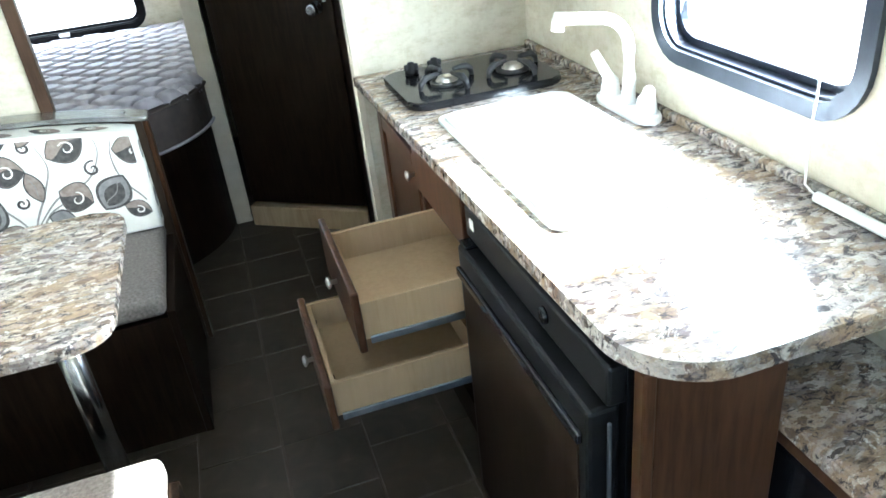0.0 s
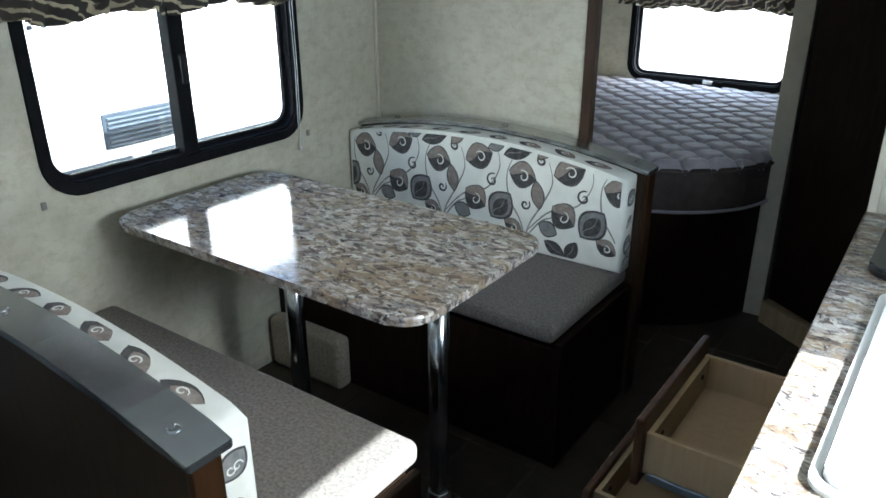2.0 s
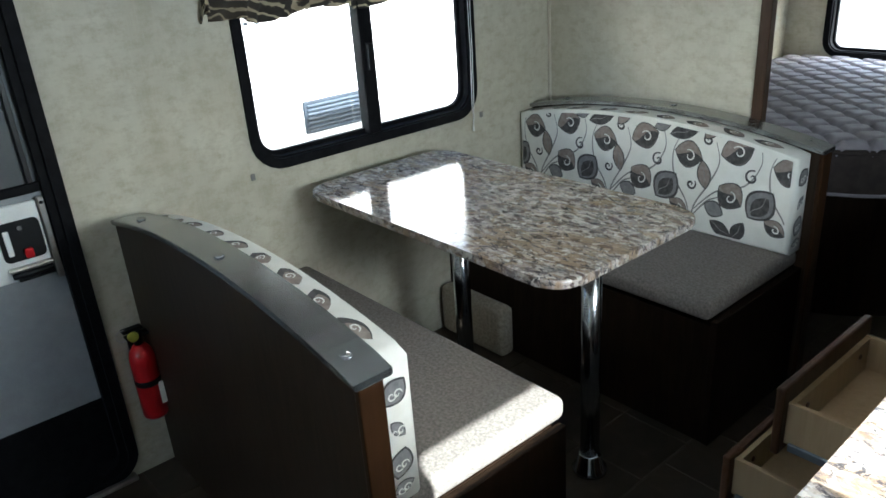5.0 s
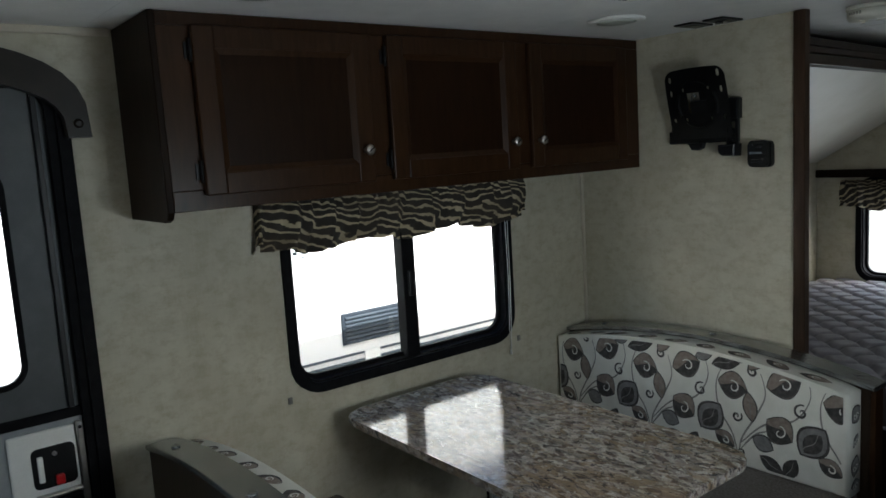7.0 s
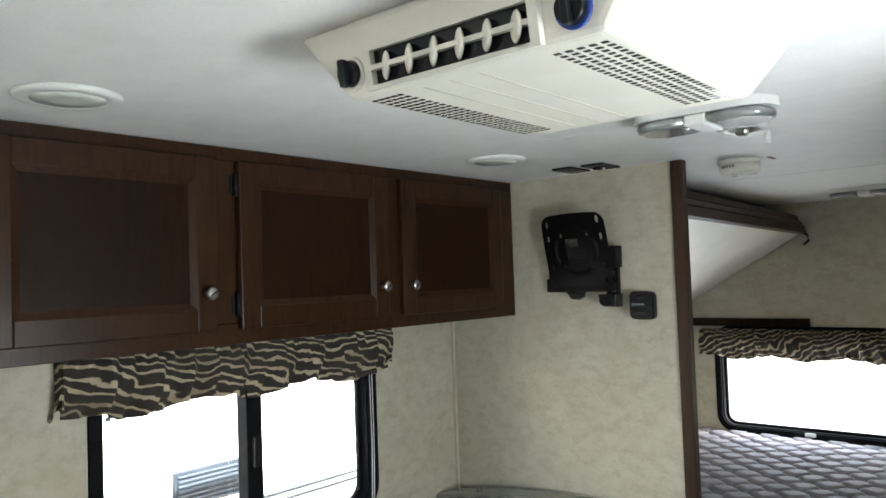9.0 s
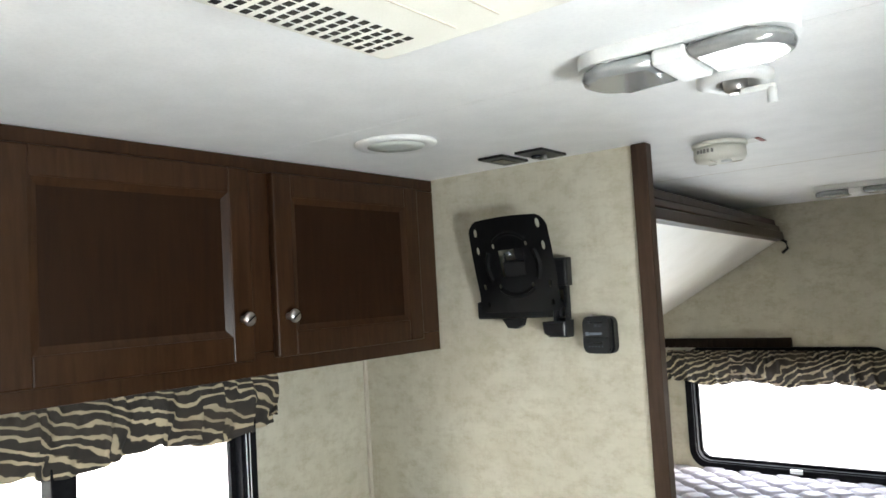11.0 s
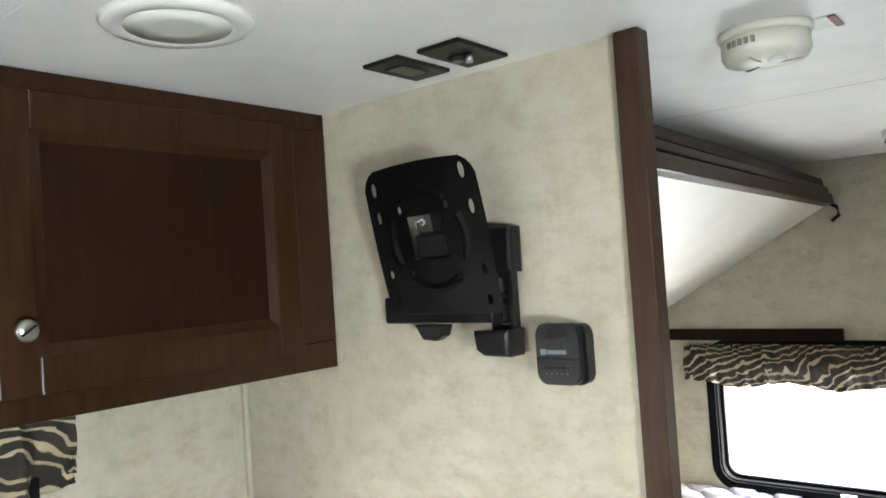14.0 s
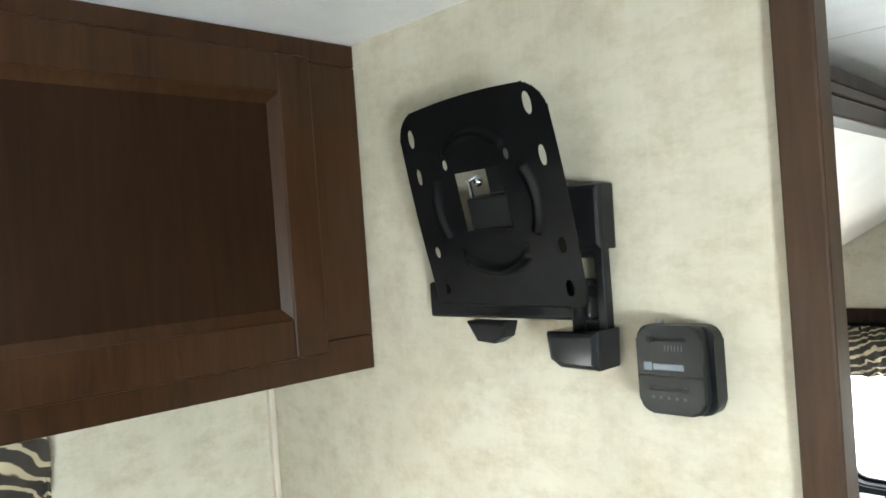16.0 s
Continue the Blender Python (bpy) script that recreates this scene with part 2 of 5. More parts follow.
M_DIFF = mottled("frosted_lens", (0.72, 0.75, 0.68), (0.78, 0.8, 0.74), 30, 0.25)
M_RED = mottled("red_enamel", (0.52, 0.012, 0.016), (0.44, 0.01, 0.014), 16, 0.28, 0.03)
# one door grey in two tones: shade above and light below put into colour
M_DOORSHADE = mottled("shaded_grey_door_skin", (0.05, 0.056, 0.062), (0.066, 0.072, 0.078), 18, 0.5, 0.1, 300)
M_DOORLIT = mottled("lit_grey_door_panel", (0.27, 0.285, 0.30), (0.32, 0.335, 0.35), 18, 0.5, 0.1, 300)
M_BROWNP = mottled("brown_plastic_trim", (0.013, 0.0095, 0.007), (0.02, 0.015, 0.011), 15, 0.35, 0.05)
M_BUNK = mottled("white_bunk_board", (0.66, 0.63, 0.56), (0.72, 0.69, 0.63), 8, 0.45, 0.05)
M_SIDING = mottled("white_trailer_siding", (0.80, 0.80, 0.80), (0.76, 0.76, 0.77), 4, 0.4, 0.05, 60)
M_VENT = mottled("grey_vent_plastic", (0.018, 0.026, 0.038), (0.028, 0.038, 0.052), 9, 0.5)
M_SLAT = mottled("blue_grey_slat", (0.05, 0.066, 0.088), (0.065, 0.082, 0.105), 9, 0.5)
M_GROUND = mottled("gravel_ground", (0.40, 0.38, 0.35), (0.52, 0.50, 0.46), 3, 0.9, 0.8, 40, 0.0, 0.02)
M_PAPER = mottled("paper_sticker", (0.78, 0.77, 0.74), (0.82, 0.81, 0.79), 20, 0.6)
M_ORANGE = material("orange_ink", (0.72, 0.22, 0.05), 0.6)
M_BLUE = material("blue_dial", (0.02, 0.06, 0.32), 0.4)
M_BEIGET = mottled("beige_vinyl_trim", (0.50, 0.45, 0.36), (0.56, 0.51, 0.42), 20, 0.5)
M_RISER = wood("oak_vinyl_step", (0.34, 0.25, 0.15), (0.5, 0.39, 0.25), 0.5, (0, radians(90), 0))
M_STEEL = mottled("grey_drawer_slide", (0.3, 0.33, 0.36), (0.22, 0.25, 0.28), 40, 0.35, 0.05, 400, 0.9)
M_THERM = mottled("charcoal_plastic", (0.006, 0.0063, 0.007), (0.009, 0.0096, 0.0105), 30, 0.36, 0.1, 700)
for m in (M_FRAME, M_THERM, M_BROWNP):
    m.node_tree.nodes["Principled BSDF"].inputs["Specular IOR Level"].default_value = 0.28
M_GLASS = glass_pane()
M_FROST = mottled("frosted_door_glass", (0.8, 0.82, 0.84), (0.85, 0.87, 0.88), 12, 0.6)
M_FROST.node_tree.nodes["Principled BSDF"].inputs["Transmission Weight"].default_value = 0.85

# ---- shapes ----
XY = lambda u, v, d: (u, v, d)
YZ = lambda u, v, d: (d, u, v)
XZ = lambda u, v, d: (u, d, v)


def box(bm, x0, x1, y0, y1, z0, z1, bevel=0.0, seg=2):
    r = bmesh.ops.create_cube(bm, size=1.0)
    for v in r["verts"]:
        v.co = ((x0 + x1) / 2 + v.co.x * (x1 - x0), (y0 + y1) / 2 + v.co.y * (y1 - y0), (z0 + z1) / 2 + v.co.z * (z1 - z0))
    if bevel:
        edges = {e for v in r["verts"] for e in v.link_edges}
        bmesh.ops.bevel(bm, geom=list(edges), offset=bevel, segments=seg, affect="EDGES", profile=0.5)
    return bm


def rrect(u0, v0, u1, v1, r, n=6):
    pts = []
    for cu, cv, a in ((u1 - r, v1 - r, 0), (u0 + r, v1 - r, 90), (u0 + r, v0 + r, 180), (u1 - r, v0 + r, 270)):
        for i in range(n + 1):
            t = radians(a + 90 * i / n)
            pts.append((cu + r * math.cos(t), cv + r * math.sin(t)))
    return pts


def prism(bm, pts, d0, d1, mp, bevel=0.0):
    lo = [bm.verts.new(mp(u, v, d0)) for u, v in pts]
    hi = [bm.verts.new(mp(u, v, d1)) for u, v in pts]
    n = len(pts)
    fs = [bm.faces.new(lo), bm.faces.new(hi)]
    for i in range(n):
        fs.append(bm.faces.new((lo[i], lo[(i + 1) % n], hi[(i + 1) % n], hi[i])))
    if bevel:
        edges = list(fs[0].edges) + list(fs[1].edges)
        bmesh.ops.bevel(bm, geom=edges, offset=bevel, segments=2, affect="EDGES", profile=0.5)
    return bm


def ring(bm, outer, inner, d0, d1, mp):
    n = len(outer)
    loops = [[bm.verts.new(mp(u, v, d)) for u, v in pts] for pts, d in ((outer, d0), (outer, d1), (inner, d1), (inner, d0))]
    for k in range(4):
        a, b = loops[k], loops[(k + 1) % 4]
        for i in range(n):
            bm.faces.new((a[i], a[(i + 1) % n], b[(i + 1) % n], b[i]))
    return bm


def to_rect(pts, u0, v0, u1, v1):
    """A rounded outline's points laid onto the rectangle round it, corner to corner."""
    n = len(pts) // 4
    h = n // 2
    out = []
    for i, (u, v) in enumerate(pts):
        arc, k = divmod(i, n)
        corner = ((u1, v1), (u0, v1), (u0, v0), (u1, v0))[arc]
        upright = (k < h) == (arc % 2 == 0)
        out.append(corner if k == h else ((corner[0], v) if upright else (u, corner[1])))
    return out


def cyl(bm, a, b, r0, r1=None, n=20, smooth=True):
    a, b = Vector(a), Vector(b)
    d = b - a
    r = bmesh.ops.create_cone(bm, cap_ends=True, segments=n, radius1=r0, radius2=r0 if r1 is None else r1, depth=d.length)
    m = Matrix.Translation((a + b) / 2) @ d.to_track_quat("Z", "Y").to_matrix().to_4x4()
    bmesh.ops.transform(bm, matrix=m, verts=r["verts"])
    for f in {f for v in r["verts"] for f in v.link_faces}:
        f.smooth = smooth and len(f.verts) == 4
    return bm


def ball(bm, c, r, sx=1, sy=1, sz=1, n=16):
    q = bmesh.ops.create_uvsphere(bm, u_segments=n, v_segments=n // 2, radius=r)
    bmesh.ops.transform(bm, matrix=Matrix.Translation(c) @ Matrix.Diagonal((sx, sy, sz, 1)), verts=q["verts"])
    for f in {f for v in q["verts"] for f in v.link_faces}:
        f.smooth = True
    return bm


def lathe(bm, c, profile, axis="Z", n=28):
    """Turned shape: profile of (radius, along) about an axis through c."""
    rows = []
    for r, h in profile:
        row = []
        for i in range(n):
            t = 2 * math.pi * i / n
            p = (r * math.cos(t), r * math.sin(t), h)
            p = {"Z": p, "X": (p[2], p[0], p[1]), "Y": (p[0], p[2], p[1])}[axis]
            row.append(bm.verts.new(Vector(c) + Vector(p)))
        rows.append(row)
    for a, b in zip(rows, rows[1:]):
        for i in range(n):
            bm.faces.new((a[i], a[(i + 1) % n], b[(i + 1) % n], b[i])).smooth = True
    bm.faces.new(rows[0])
    bm.faces.new(rows[-1])
    return bm


def tube(bm, pts, r, n=10):
    pts = [Vector(p) for p in pts]
    rows = []
    for i, p in enumerate(pts):
        d = (pts[min(i + 1, len(pts) - 1)] - pts[max(i - 1, 0)]).normalized()
        rr = r[i] if isinstance(r, (list, tuple)) else r
        q = d.to_track_quat("Z", "Y")
        rows.append([bm.verts.new(p + q @ Vector((rr * math.cos(2 * math.pi * k / n), rr * math.sin(2 * math.pi * k / n), 0))) for k in range(n)])
    for a, b in zip(rows, rows[1:]):
        for k in range(n):
            bm.faces.new((a[k], a[(k + 1) % n], b[(k + 1) % n], b[k])).smooth = True
    bm.faces.new(rows[0])
    bm.faces.new(rows[-1])
    return bm


def mesh_of(name, bm, mat):
    bmesh.ops.recalc_face_normals(bm, faces=bm.faces)
    me = bpy.data.meshes.new(name)
    bm.to_mesh(me)
    bm.free()
    me.materials.append(mat)
    return me


BASES = {}


def part(name, bm, mat, parent, label=""):
    ob = new(name, mesh_of(name, bm, mat))
    ob.parent = parent
    if parent in BASES:
        ob.matrix_parent_inverse = Matrix.Translation(BASES[parent]).inverted()
    return tagged(ob, label)


def thing(name, label, category, base=(0, 0, 0), group=""):
    ob = new(name)
    ob.empty_display_size = 0.05
    ob.location = base
    BASES[ob] = Vector(base)
    return tagged(ob, label, category, group)


def single(name, bm, mat, label, category, group="", kind=""):
    return tagged(new(name, mesh_of(name, bm, mat)), label, category, group, kind)


def B():
    return bmesh.new()


# ---- structure ----
def wall_with_openings(name, mp, u0, u1, v0, v1, d0, d1, openings, label, mat=None):
    """A wall sheet with rounded openings (u0, v0, u1, v1, radius)."""
    bm = B()
    us = sorted({u0, u1, *(o[0] - 0.02 for o in openings), *(o[2] + 0.02 for o in openings)})
    for a, b in zip(us, us[1:]):
        o = next((o for o in openings if abs(o[0] - 0.02 - a) < 1e-6), None)
        if o is None:
            prism(bm, [(a, v0), (b, v0), (b, v1), (a, v1)], d0, d1, mp)
            continue
        lo, hi = max(v0, o[1] - 0.02), min(v1, o[3] + 0.02)
        if lo > v0:
            prism(bm, [(a, v0), (b, v0), (b, lo), (a, lo)], d0, d1, mp)
        if hi < v1:
            prism(bm, [(a, hi), (b, hi), (b, v1), (a, v1)], d0, d1, mp)
        pts = rrect(*o[:4], o[4])
        ring(bm, to_rect(pts, a, lo, b, hi), pts, d0, d1, mp)
    return single(name, bm, mat or M_WALL, label, "wall", kind="structure")


WIN1 = (1.62, 0.880, 2.542, 1.485, 0.085)
DOOR = (0.32, 0.02, 1.015, 1.86, 0.07)
# top cut low to trim the sun, wall standing in for an unseen valance
WIN2 = (1.39, 1.04, 1.958, 1.415, 0.085)
WIN3 = (0.25, 0.742, 1.135, 1.29, 0.07)
WINF = (0.4, 1.05, 2.0, 1.6, 0.07)
wall_west = wall_with_openings("wall_west", YZ, YF, YB, 0, H, -0.05, 0, [DOOR, WIN1], "beige linen-patterned camper wall with window and door")
wall_east = wall_with_openings("wall_east", YZ, YF, YB, 0, H, W, W + 0.05, [WIN2], "beige linen-patterned camper wall behind the kitchen counter")
wall_north = wall_with_openings("wall_north", XZ, 0, W, 0, H, YB, YB + 0.05, [WIN3], "beige linen-patterned wall at the head of the bed")
wall_south = wall_with_openings("wall_south", XZ, 0, W, 0, H, YF - 0.05, YF, [WINF], "plain beige front wall, out of view, with an assumed window")
partition = single("wall_partition", box(B(), 0, 0.915, 3.0, 3.016, 0, H), M_WALL, "beige linen-patterned partition wall beside the bed", "wall", kind="structure")
single("wall_closet", box(B(), 1.868, W, 2.72, 2.75, 0, H), M_WALL, "beige linen-patterned wall behind the cooktop", "wall", kind="structure")
single("wall_bath", box(B(), 1.42, 1.45, 3.83, YB, 0, H), M_WALL, "beige linen-patterned bathroom wall beside the bed", "wall", kind="structure")
single("wall_bath_side", box(B(), 1.935, 1.965, 2.75, 3.42, 0, H), M_DARK, "dark side wall of the bathroom", "wall", kind="structure")
bm = B()
box(bm, -0.05, W + 0.05, YF - 0.05, YB + 0.05, H, H + 0.05)
single("ceiling", bm, M_CEIL, "white textured ceiling panel", "ceiling", kind="structure")
for y in (2.37, 3.70, 1.10):
    single("ceiling_seam", box(B(), 0.0, W, y - 0.0012, y + 0.0012, H - 0.0005, H + 0.001), M_CEIL if y < 3 else M_BEIGET, "thin white ceiling seam strip", "trim", kind="structure")
single("subfloor", box(B(), -0.05, W + 0.05, YF - 0.05, YB + 0.05, -0.06, -0.004), M_GROUT, "brown grout bed of the tiled floor", "floor", kind="structure")

# partition post and other trims
single("trim_partition", box(B(), 0.915, 0.953, 2.987, 3.022, 0, H, 0.003), M_POST, "dark wood post capping the partition", "trim", kind="structure")
single("trim_closet", box(B(), 1.846, 1.868, 2.712, 2.758, 0, H, 0.003), M_BEIGET, "beige edge trim of the cooktop wall", "trim", kind="structure")
single("trim_bath", box(B(), 1.375, 1.45, 3.79, 3.83, 0, H, 0.004), M_BEIGET, "beige door post beside the bed", "trim", kind="structure")
single("trim_corner", box(B(), 0.0, 0.012, 2.988, 3.0, 0, H, 0.003), M_BEIGET, "beige cove strip in the wall corner", "trim", kind="structure")
single("trim_cove", box(B(), 0.0, 0.014, YF, 1.16, H - 0.02, H, 0.003), M_BEIGET, "beige cove strip under the ceiling", "trim", kind="structure")
single("trim_sill", box(B(), -0.05, 0.03, 0.32, 1.015, 0.0, 0.016, 0.004), M_NICKEL, "aluminium door sill strip", "trim", kind="structure")


def window(name, mp, o, d_in, d_out, label, frame_mat, mullions=(), sub="window_frame"):
    """A framed window in its opening; d_in is the room side of the wall, d_out the outer side."""
    side = 1 if d_in > d_out else -1
    w = tagged(new(name, mesh_of(name, ring(B(), rrect(*o[:4], o[4]), rrect(o[0] + 0.012, o[1] + 0.012, o[2] - 0.012, o[3] - 0.012, o[4] - 0.01), d_out - 0.005 * side, d_in + 0.001 * side, mp), frame_mat)), label, "window", kind="structure")
    bm = ring(B(), rrect(o[0] - 0.026, o[1] - 0.026, o[2] + 0.026, o[3] + 0.026, o[4] + 0.024), rrect(o[0] + 0.006, o[1] + 0.006, o[2] - 0.006, o[3] - 0.006, o[4] - 0.006), d_in + 0.0005 * side, d_in + 0.013 * side, mp)
    part(sub, bm, frame_mat, w)
    bm = ring(B(), rrect(o[0] + 0.010, o[1] + 0.010, o[2] - 0.010, o[3] - 0.010, o[4] - 0.01), rrect(o[0] + 0.026, o[1] + 0.026, o[2] - 0.026, o[3] - 0.026, o[4] - 0.024), d_out + 0.006 * side, d_out + 0.022 * side, mp)
    part("sash", bm, frame_mat, w)
    edges = [o[0] + 0.02, *mullions, o[2] - 0.02]
    for a, b in zip(edges, edges[1:]):
        p = part("pane", prism(B(), [(a, o[1] + 0.02), (b, o[1] + 0.02), (b, o[3] - 0.02), (a, o[3] - 0.02)], d_out + 0.009 * side, d_out + 0.013 * side, mp), M_GLASS, w)
        p.visible_shadow = False
    for u in mullions:
        part("mullion", prism(B(), rrect(u - 0.027, o[1] + 0.008, u + 0.027, o[3] - 0.008, 0.004, 2), d_out + 0.004 * side, d_in + 0.004 * side, mp, 0.003), frame_mat, w)
    return w


M_ALU = mottled("dark_anodised_frame", (0.035, 0.042, 0.058), (0.05, 0.06, 0.08), 20, 0.28, 0.03, 300, 0.6)
window_1 = window("window_1", YZ, WIN1, 0, -0.05, "black-framed sliding dinette window with two panes", M_BLACK, (2.078,))
bm = box(B(), 0.005, 0.018, 2.066, 2.086, 1.11, 1.20, 0.004)
part("latch", bm, M_FRAME, window_1, "small black sliding latch")
for i, (y, z, w, h) in enumerate(((1.655, 1.325, 0.016, 0.012), (1.655, 1.305, 0.016, 0.012), (1.682, 1.318, 0.026, 0.006), (1.682, 1.305, 0.026, 0.005), (1.682, 1.293, 0.018, 0.005))):
    part("pane_label", box(B(), -0.0365, -0.0355, y, y + w, z, z + h), M_BAR, window_1, "small grey printed label on the glass")
window_2 = window("window_2", YZ, WIN2, W, W + 0.05, "dark metal-framed window over the kitchen counter", M_ALU)
window_3 = window("window_3", XZ, WIN3, YB, YB + 0.05, "black-framed window at the bed", M_BLACK)
part("sill_clip", box(B(), 0.69, 0.745, YB - 0.015, YB, 0.73, 0.75, 0.003), M_WHITEP, window_3, "white plastic clip")
# unseen window, put in to go with the front fill
window("window_4", XZ, WINF, YF, YF - 0.05, "assumed wide front window, out of view", M_BLACK)

# ---- entry door ----
door = tagged(new("door_1", mesh_of("door_1", ring(B(), rrect(DOOR[0], DOOR[1], DOOR[2], DOOR[3], 0.07), rrect(DOOR[0] + 0.03, DOOR[1] + 0.03, DOOR[2] - 0.03, DOOR[3] - 0.03, 0.06), -0.055, 0.002, YZ), M_BLACK)), "grey camper entry door with frosted window in a black frame", "door", kind="structure")
part("door_casing", ring(B(), rrect(DOOR[0] - 0.022, DOOR[1] - 0.01, DOOR[2] + 0.022, DOOR[3] + 0.022, 0.09), rrect(DOOR[0] + 0.008, DOOR[1] + 0.008, DOOR[2] - 0.008, DOOR[3] - 0.008, 0.065), 0.0005, 0.014, YZ), M_BLACK, door)
win = rrect(0.45, 1.08, 0.865, 1.63, 0.05)
# upper panel takes the darker door grey, its shade painted in
leaf = part("upper_panel", ring(B(), to_rect(win, 0.348, 0.99, 0.987, 1.832), win, -0.05, -0.022, YZ), M_DOORSHADE, door)
part("window_rim", ring(B(), rrect(0.44, 1.07, 0.875, 1.64, 0.06), rrect(0.455, 1.085, 0.86, 1.625, 0.045), -0.024, -0.016, YZ), M_BLACK, leaf)
fp = part("frosted_pane", prism(B(), win, -0.042, -0.038, YZ), M_GLASS, leaf)
fp.visible_shadow = False
part("middle_rail", box(B(), -0.05, -0.012, 0.348, 0.987, 0.965, 0.992, 0.004), M_BLACK, door)
part("lower_panel", box(B(), -0.05, -0.024, 0.348, 0.987, 0.30, 0.965), M_DOORLIT, door)
part("kick_panel", box(B(), -0.05, -0.02, 0.348, 0.987, 0.03, 0.30, 0.003), M_BLACK, door)
lp = part("latch_plate", box(B(), -0.024, -0.008, 0.80, 0.962, 0.738, 0.948, 0.006), M_WHITEP, door, "white plastic latch plate")
part("latch_recess", prism(B(), rrect(0.85, 0.795, 0.955, 0.905, 0.015, 3), -0.009, -0.004, YZ), M_FRAME, lp)
part("lock_tab", box(B(), -0.005, 0.006, 0.862, 0.876, 0.815, 0.885, 0.003), M_WHITEP, lp)
part("release_tab", box(B(), -0.004, 0.012, 0.90, 0.922, 0.80, 0.828, 0.005), M_RED, lp, "red release tab")
part("paddle", box(B(), -0.006, 0.016, 0.85, 0.962, 0.772, 0.782, 0.004), M_NICKEL, lp)
part("paddle_grip", tube(B(), [(0.012, 0.855, 0.762), (0.02, 0.89, 0.764), (0.02, 0.955, 0.766)], 0.008, 10), M_FRAME, lp)
part("key_lever", tube(B(), [(0.006, 0.868, 0.746), (0.012, 0.90, 0.748), (0.012, 0.958, 0.750)], 0.006, 8), M_FRAME, lp)
part("pivot_pin", lathe(B(), (-0.004, 0.905, 0.885), [(0.006, 0), (0.006, 0.006), (0.003, 0.008)], "X", 12), M_NICKEL, lp)
part("strike_post", box(B(), -0.012, 0.004, 0.964, 0.980, 0.72, 0.955, 0.003), M_NICKEL, door)
part("strike_screw", lathe(B(), (0.004, 0.972, 0.94), [(0.005, 0), (0.004, 0.002), (0.002, 0.003)], "X", 12), M_FRAME, door)
part("hinge_rail", box(B(), -0.02, -0.006, 0.955, 0.969, 0.994, 1.82, 0.002), M_FRAME, door)

# brown arched shade over the door head
arch = []
for i in range(19):
    t = i / 18
    arch.append((0.675 + 0.405 * math.sin(radians(-90 + 180 * t)), 1.70 + 0.245 * max(0.0, math.cos(radians(-90 + 180 * t))) ** 0.6))
inner = [(0.675 + (u - 0.675) * 0.86, 1.70 + (v - 1.70) * 0.62) for u, v in arch]
bm = B()
vo = [[bm.verts.new((x, u, v)) for u, v in pts] for pts, x in ((arch, 0.015), (arch, 0.05), (inner, 0.05), (inner, 0.015))]
for k in range(4):
    a, b = vo[k], vo[(k + 1) % 4]
    for i in range(18):
        bm.faces.new((a[i], a[i + 1], b[i + 1], b[i]))
bm.faces.new([v[0] for v in vo])
bm.faces.new([v[-1] for v in vo])
door_arch = thing("door_arch", "brown moulded plastic arch over the entry door", "trim", (0.03, 0.675, 1.7))
part("arch", bm, M_BROWNP, door_arch)
for u in (0.30, 1.05):
    part("screw_cap", lathe(B(), (0.05, u, 1.735), [(0.012, 0), (0.012, 0.004), (0.006, 0.007)], "X", 14), M_BROWNP, door_arch)

# ---- fire extinguisher ----
ext = thing("fire_extinguisher", "red fire extinguisher hung on the wall by the door", "extinguisher", (0.05, 1.110, 0.215))
part("cylinder", lathe(B(), (0.05, 1.110, 0.215), [(0.0, 0.0), (0.034, 0.0), (0.038, 0.008), (0.038, 0.20), (0.034, 0.225), (0.02, 0.245), (0.013, 0.25)]), M_RED, ext)
part("label_band", lathe(B(), (0.05, 1.110, 0.215), [(0.0385, 0.115), (0.0392, 0.118), (0.0392, 0.132), (0.0385, 0.135)]), M_FRAME, ext)
part("printed_label", prism(B(), rrect(1.117, 0.26, 1.143, 0.335, 0.003, 2), 0.082, 0.0845, YZ), M_PAPER, ext)
part("neck", lathe(B(), (0.05, 1.110, 0.46), [(0.013, 0.0), (0.013, 0.03), (0.017, 0.034), (0.017, 0.05), (0.008, 0.056)]), M_FRAME, ext)
part("lever", box(B(), 0.035, 0.065, 1.070, 1.130, 0.512, 0.522, 0.004), M_FRAME, ext)
part("handle", box(B(), 0.035, 0.065, 1.075, 1.145, 0.49, 0.499, 0.004), M_FRAME, ext)
part("gauge", lathe(B(), (0.062, 1.095, 0.50), [(0.016, 0), (0.016, 0.01), (0.013, 0.012)], "X", 18), mottled("yellow_tag", (0.55, 0.5, 0.06), (0.4, 0.36, 0.05), 60), ext)
part("pull_ring", tube(B(), [(0.05, 1.070 + 0.018 * math.cos(t / 12 * 6.2832), 0.505 + 0.018 * math.sin(t / 12 * 6.2832)) for t in range(13)], 0.002, 6), M_NICKEL, ext)
part("bracket", box(B(), 0.002, 0.014, 1.090, 1.130, 0.25, 0.48, 0.002), M_FRAME, ext)

# ---- dinette ----
def arch_top(x, end, peak, length):
    t = x / length
    return end + (peak - end) * 4 * t * (1 - t)


def leaf_shape(cu, cv, a, b, turn, n=10):
    pts = []
    for i in range(n + 1):
        t = i / n
        pts.append((-a + 2 * a * t, b * math.sin(math.pi * t) ** 0.8))
    for i in range(1, n):
        t = 1 - i / n
        pts.append((-a + 2 * a * t, -b * math.sin(math.pi * t) ** 0.8))
    c, s = math.cos(turn), math.sin(turn)
    return [(cu + u * c - v * s, cv + u * s + v * c) for u, v in pts]


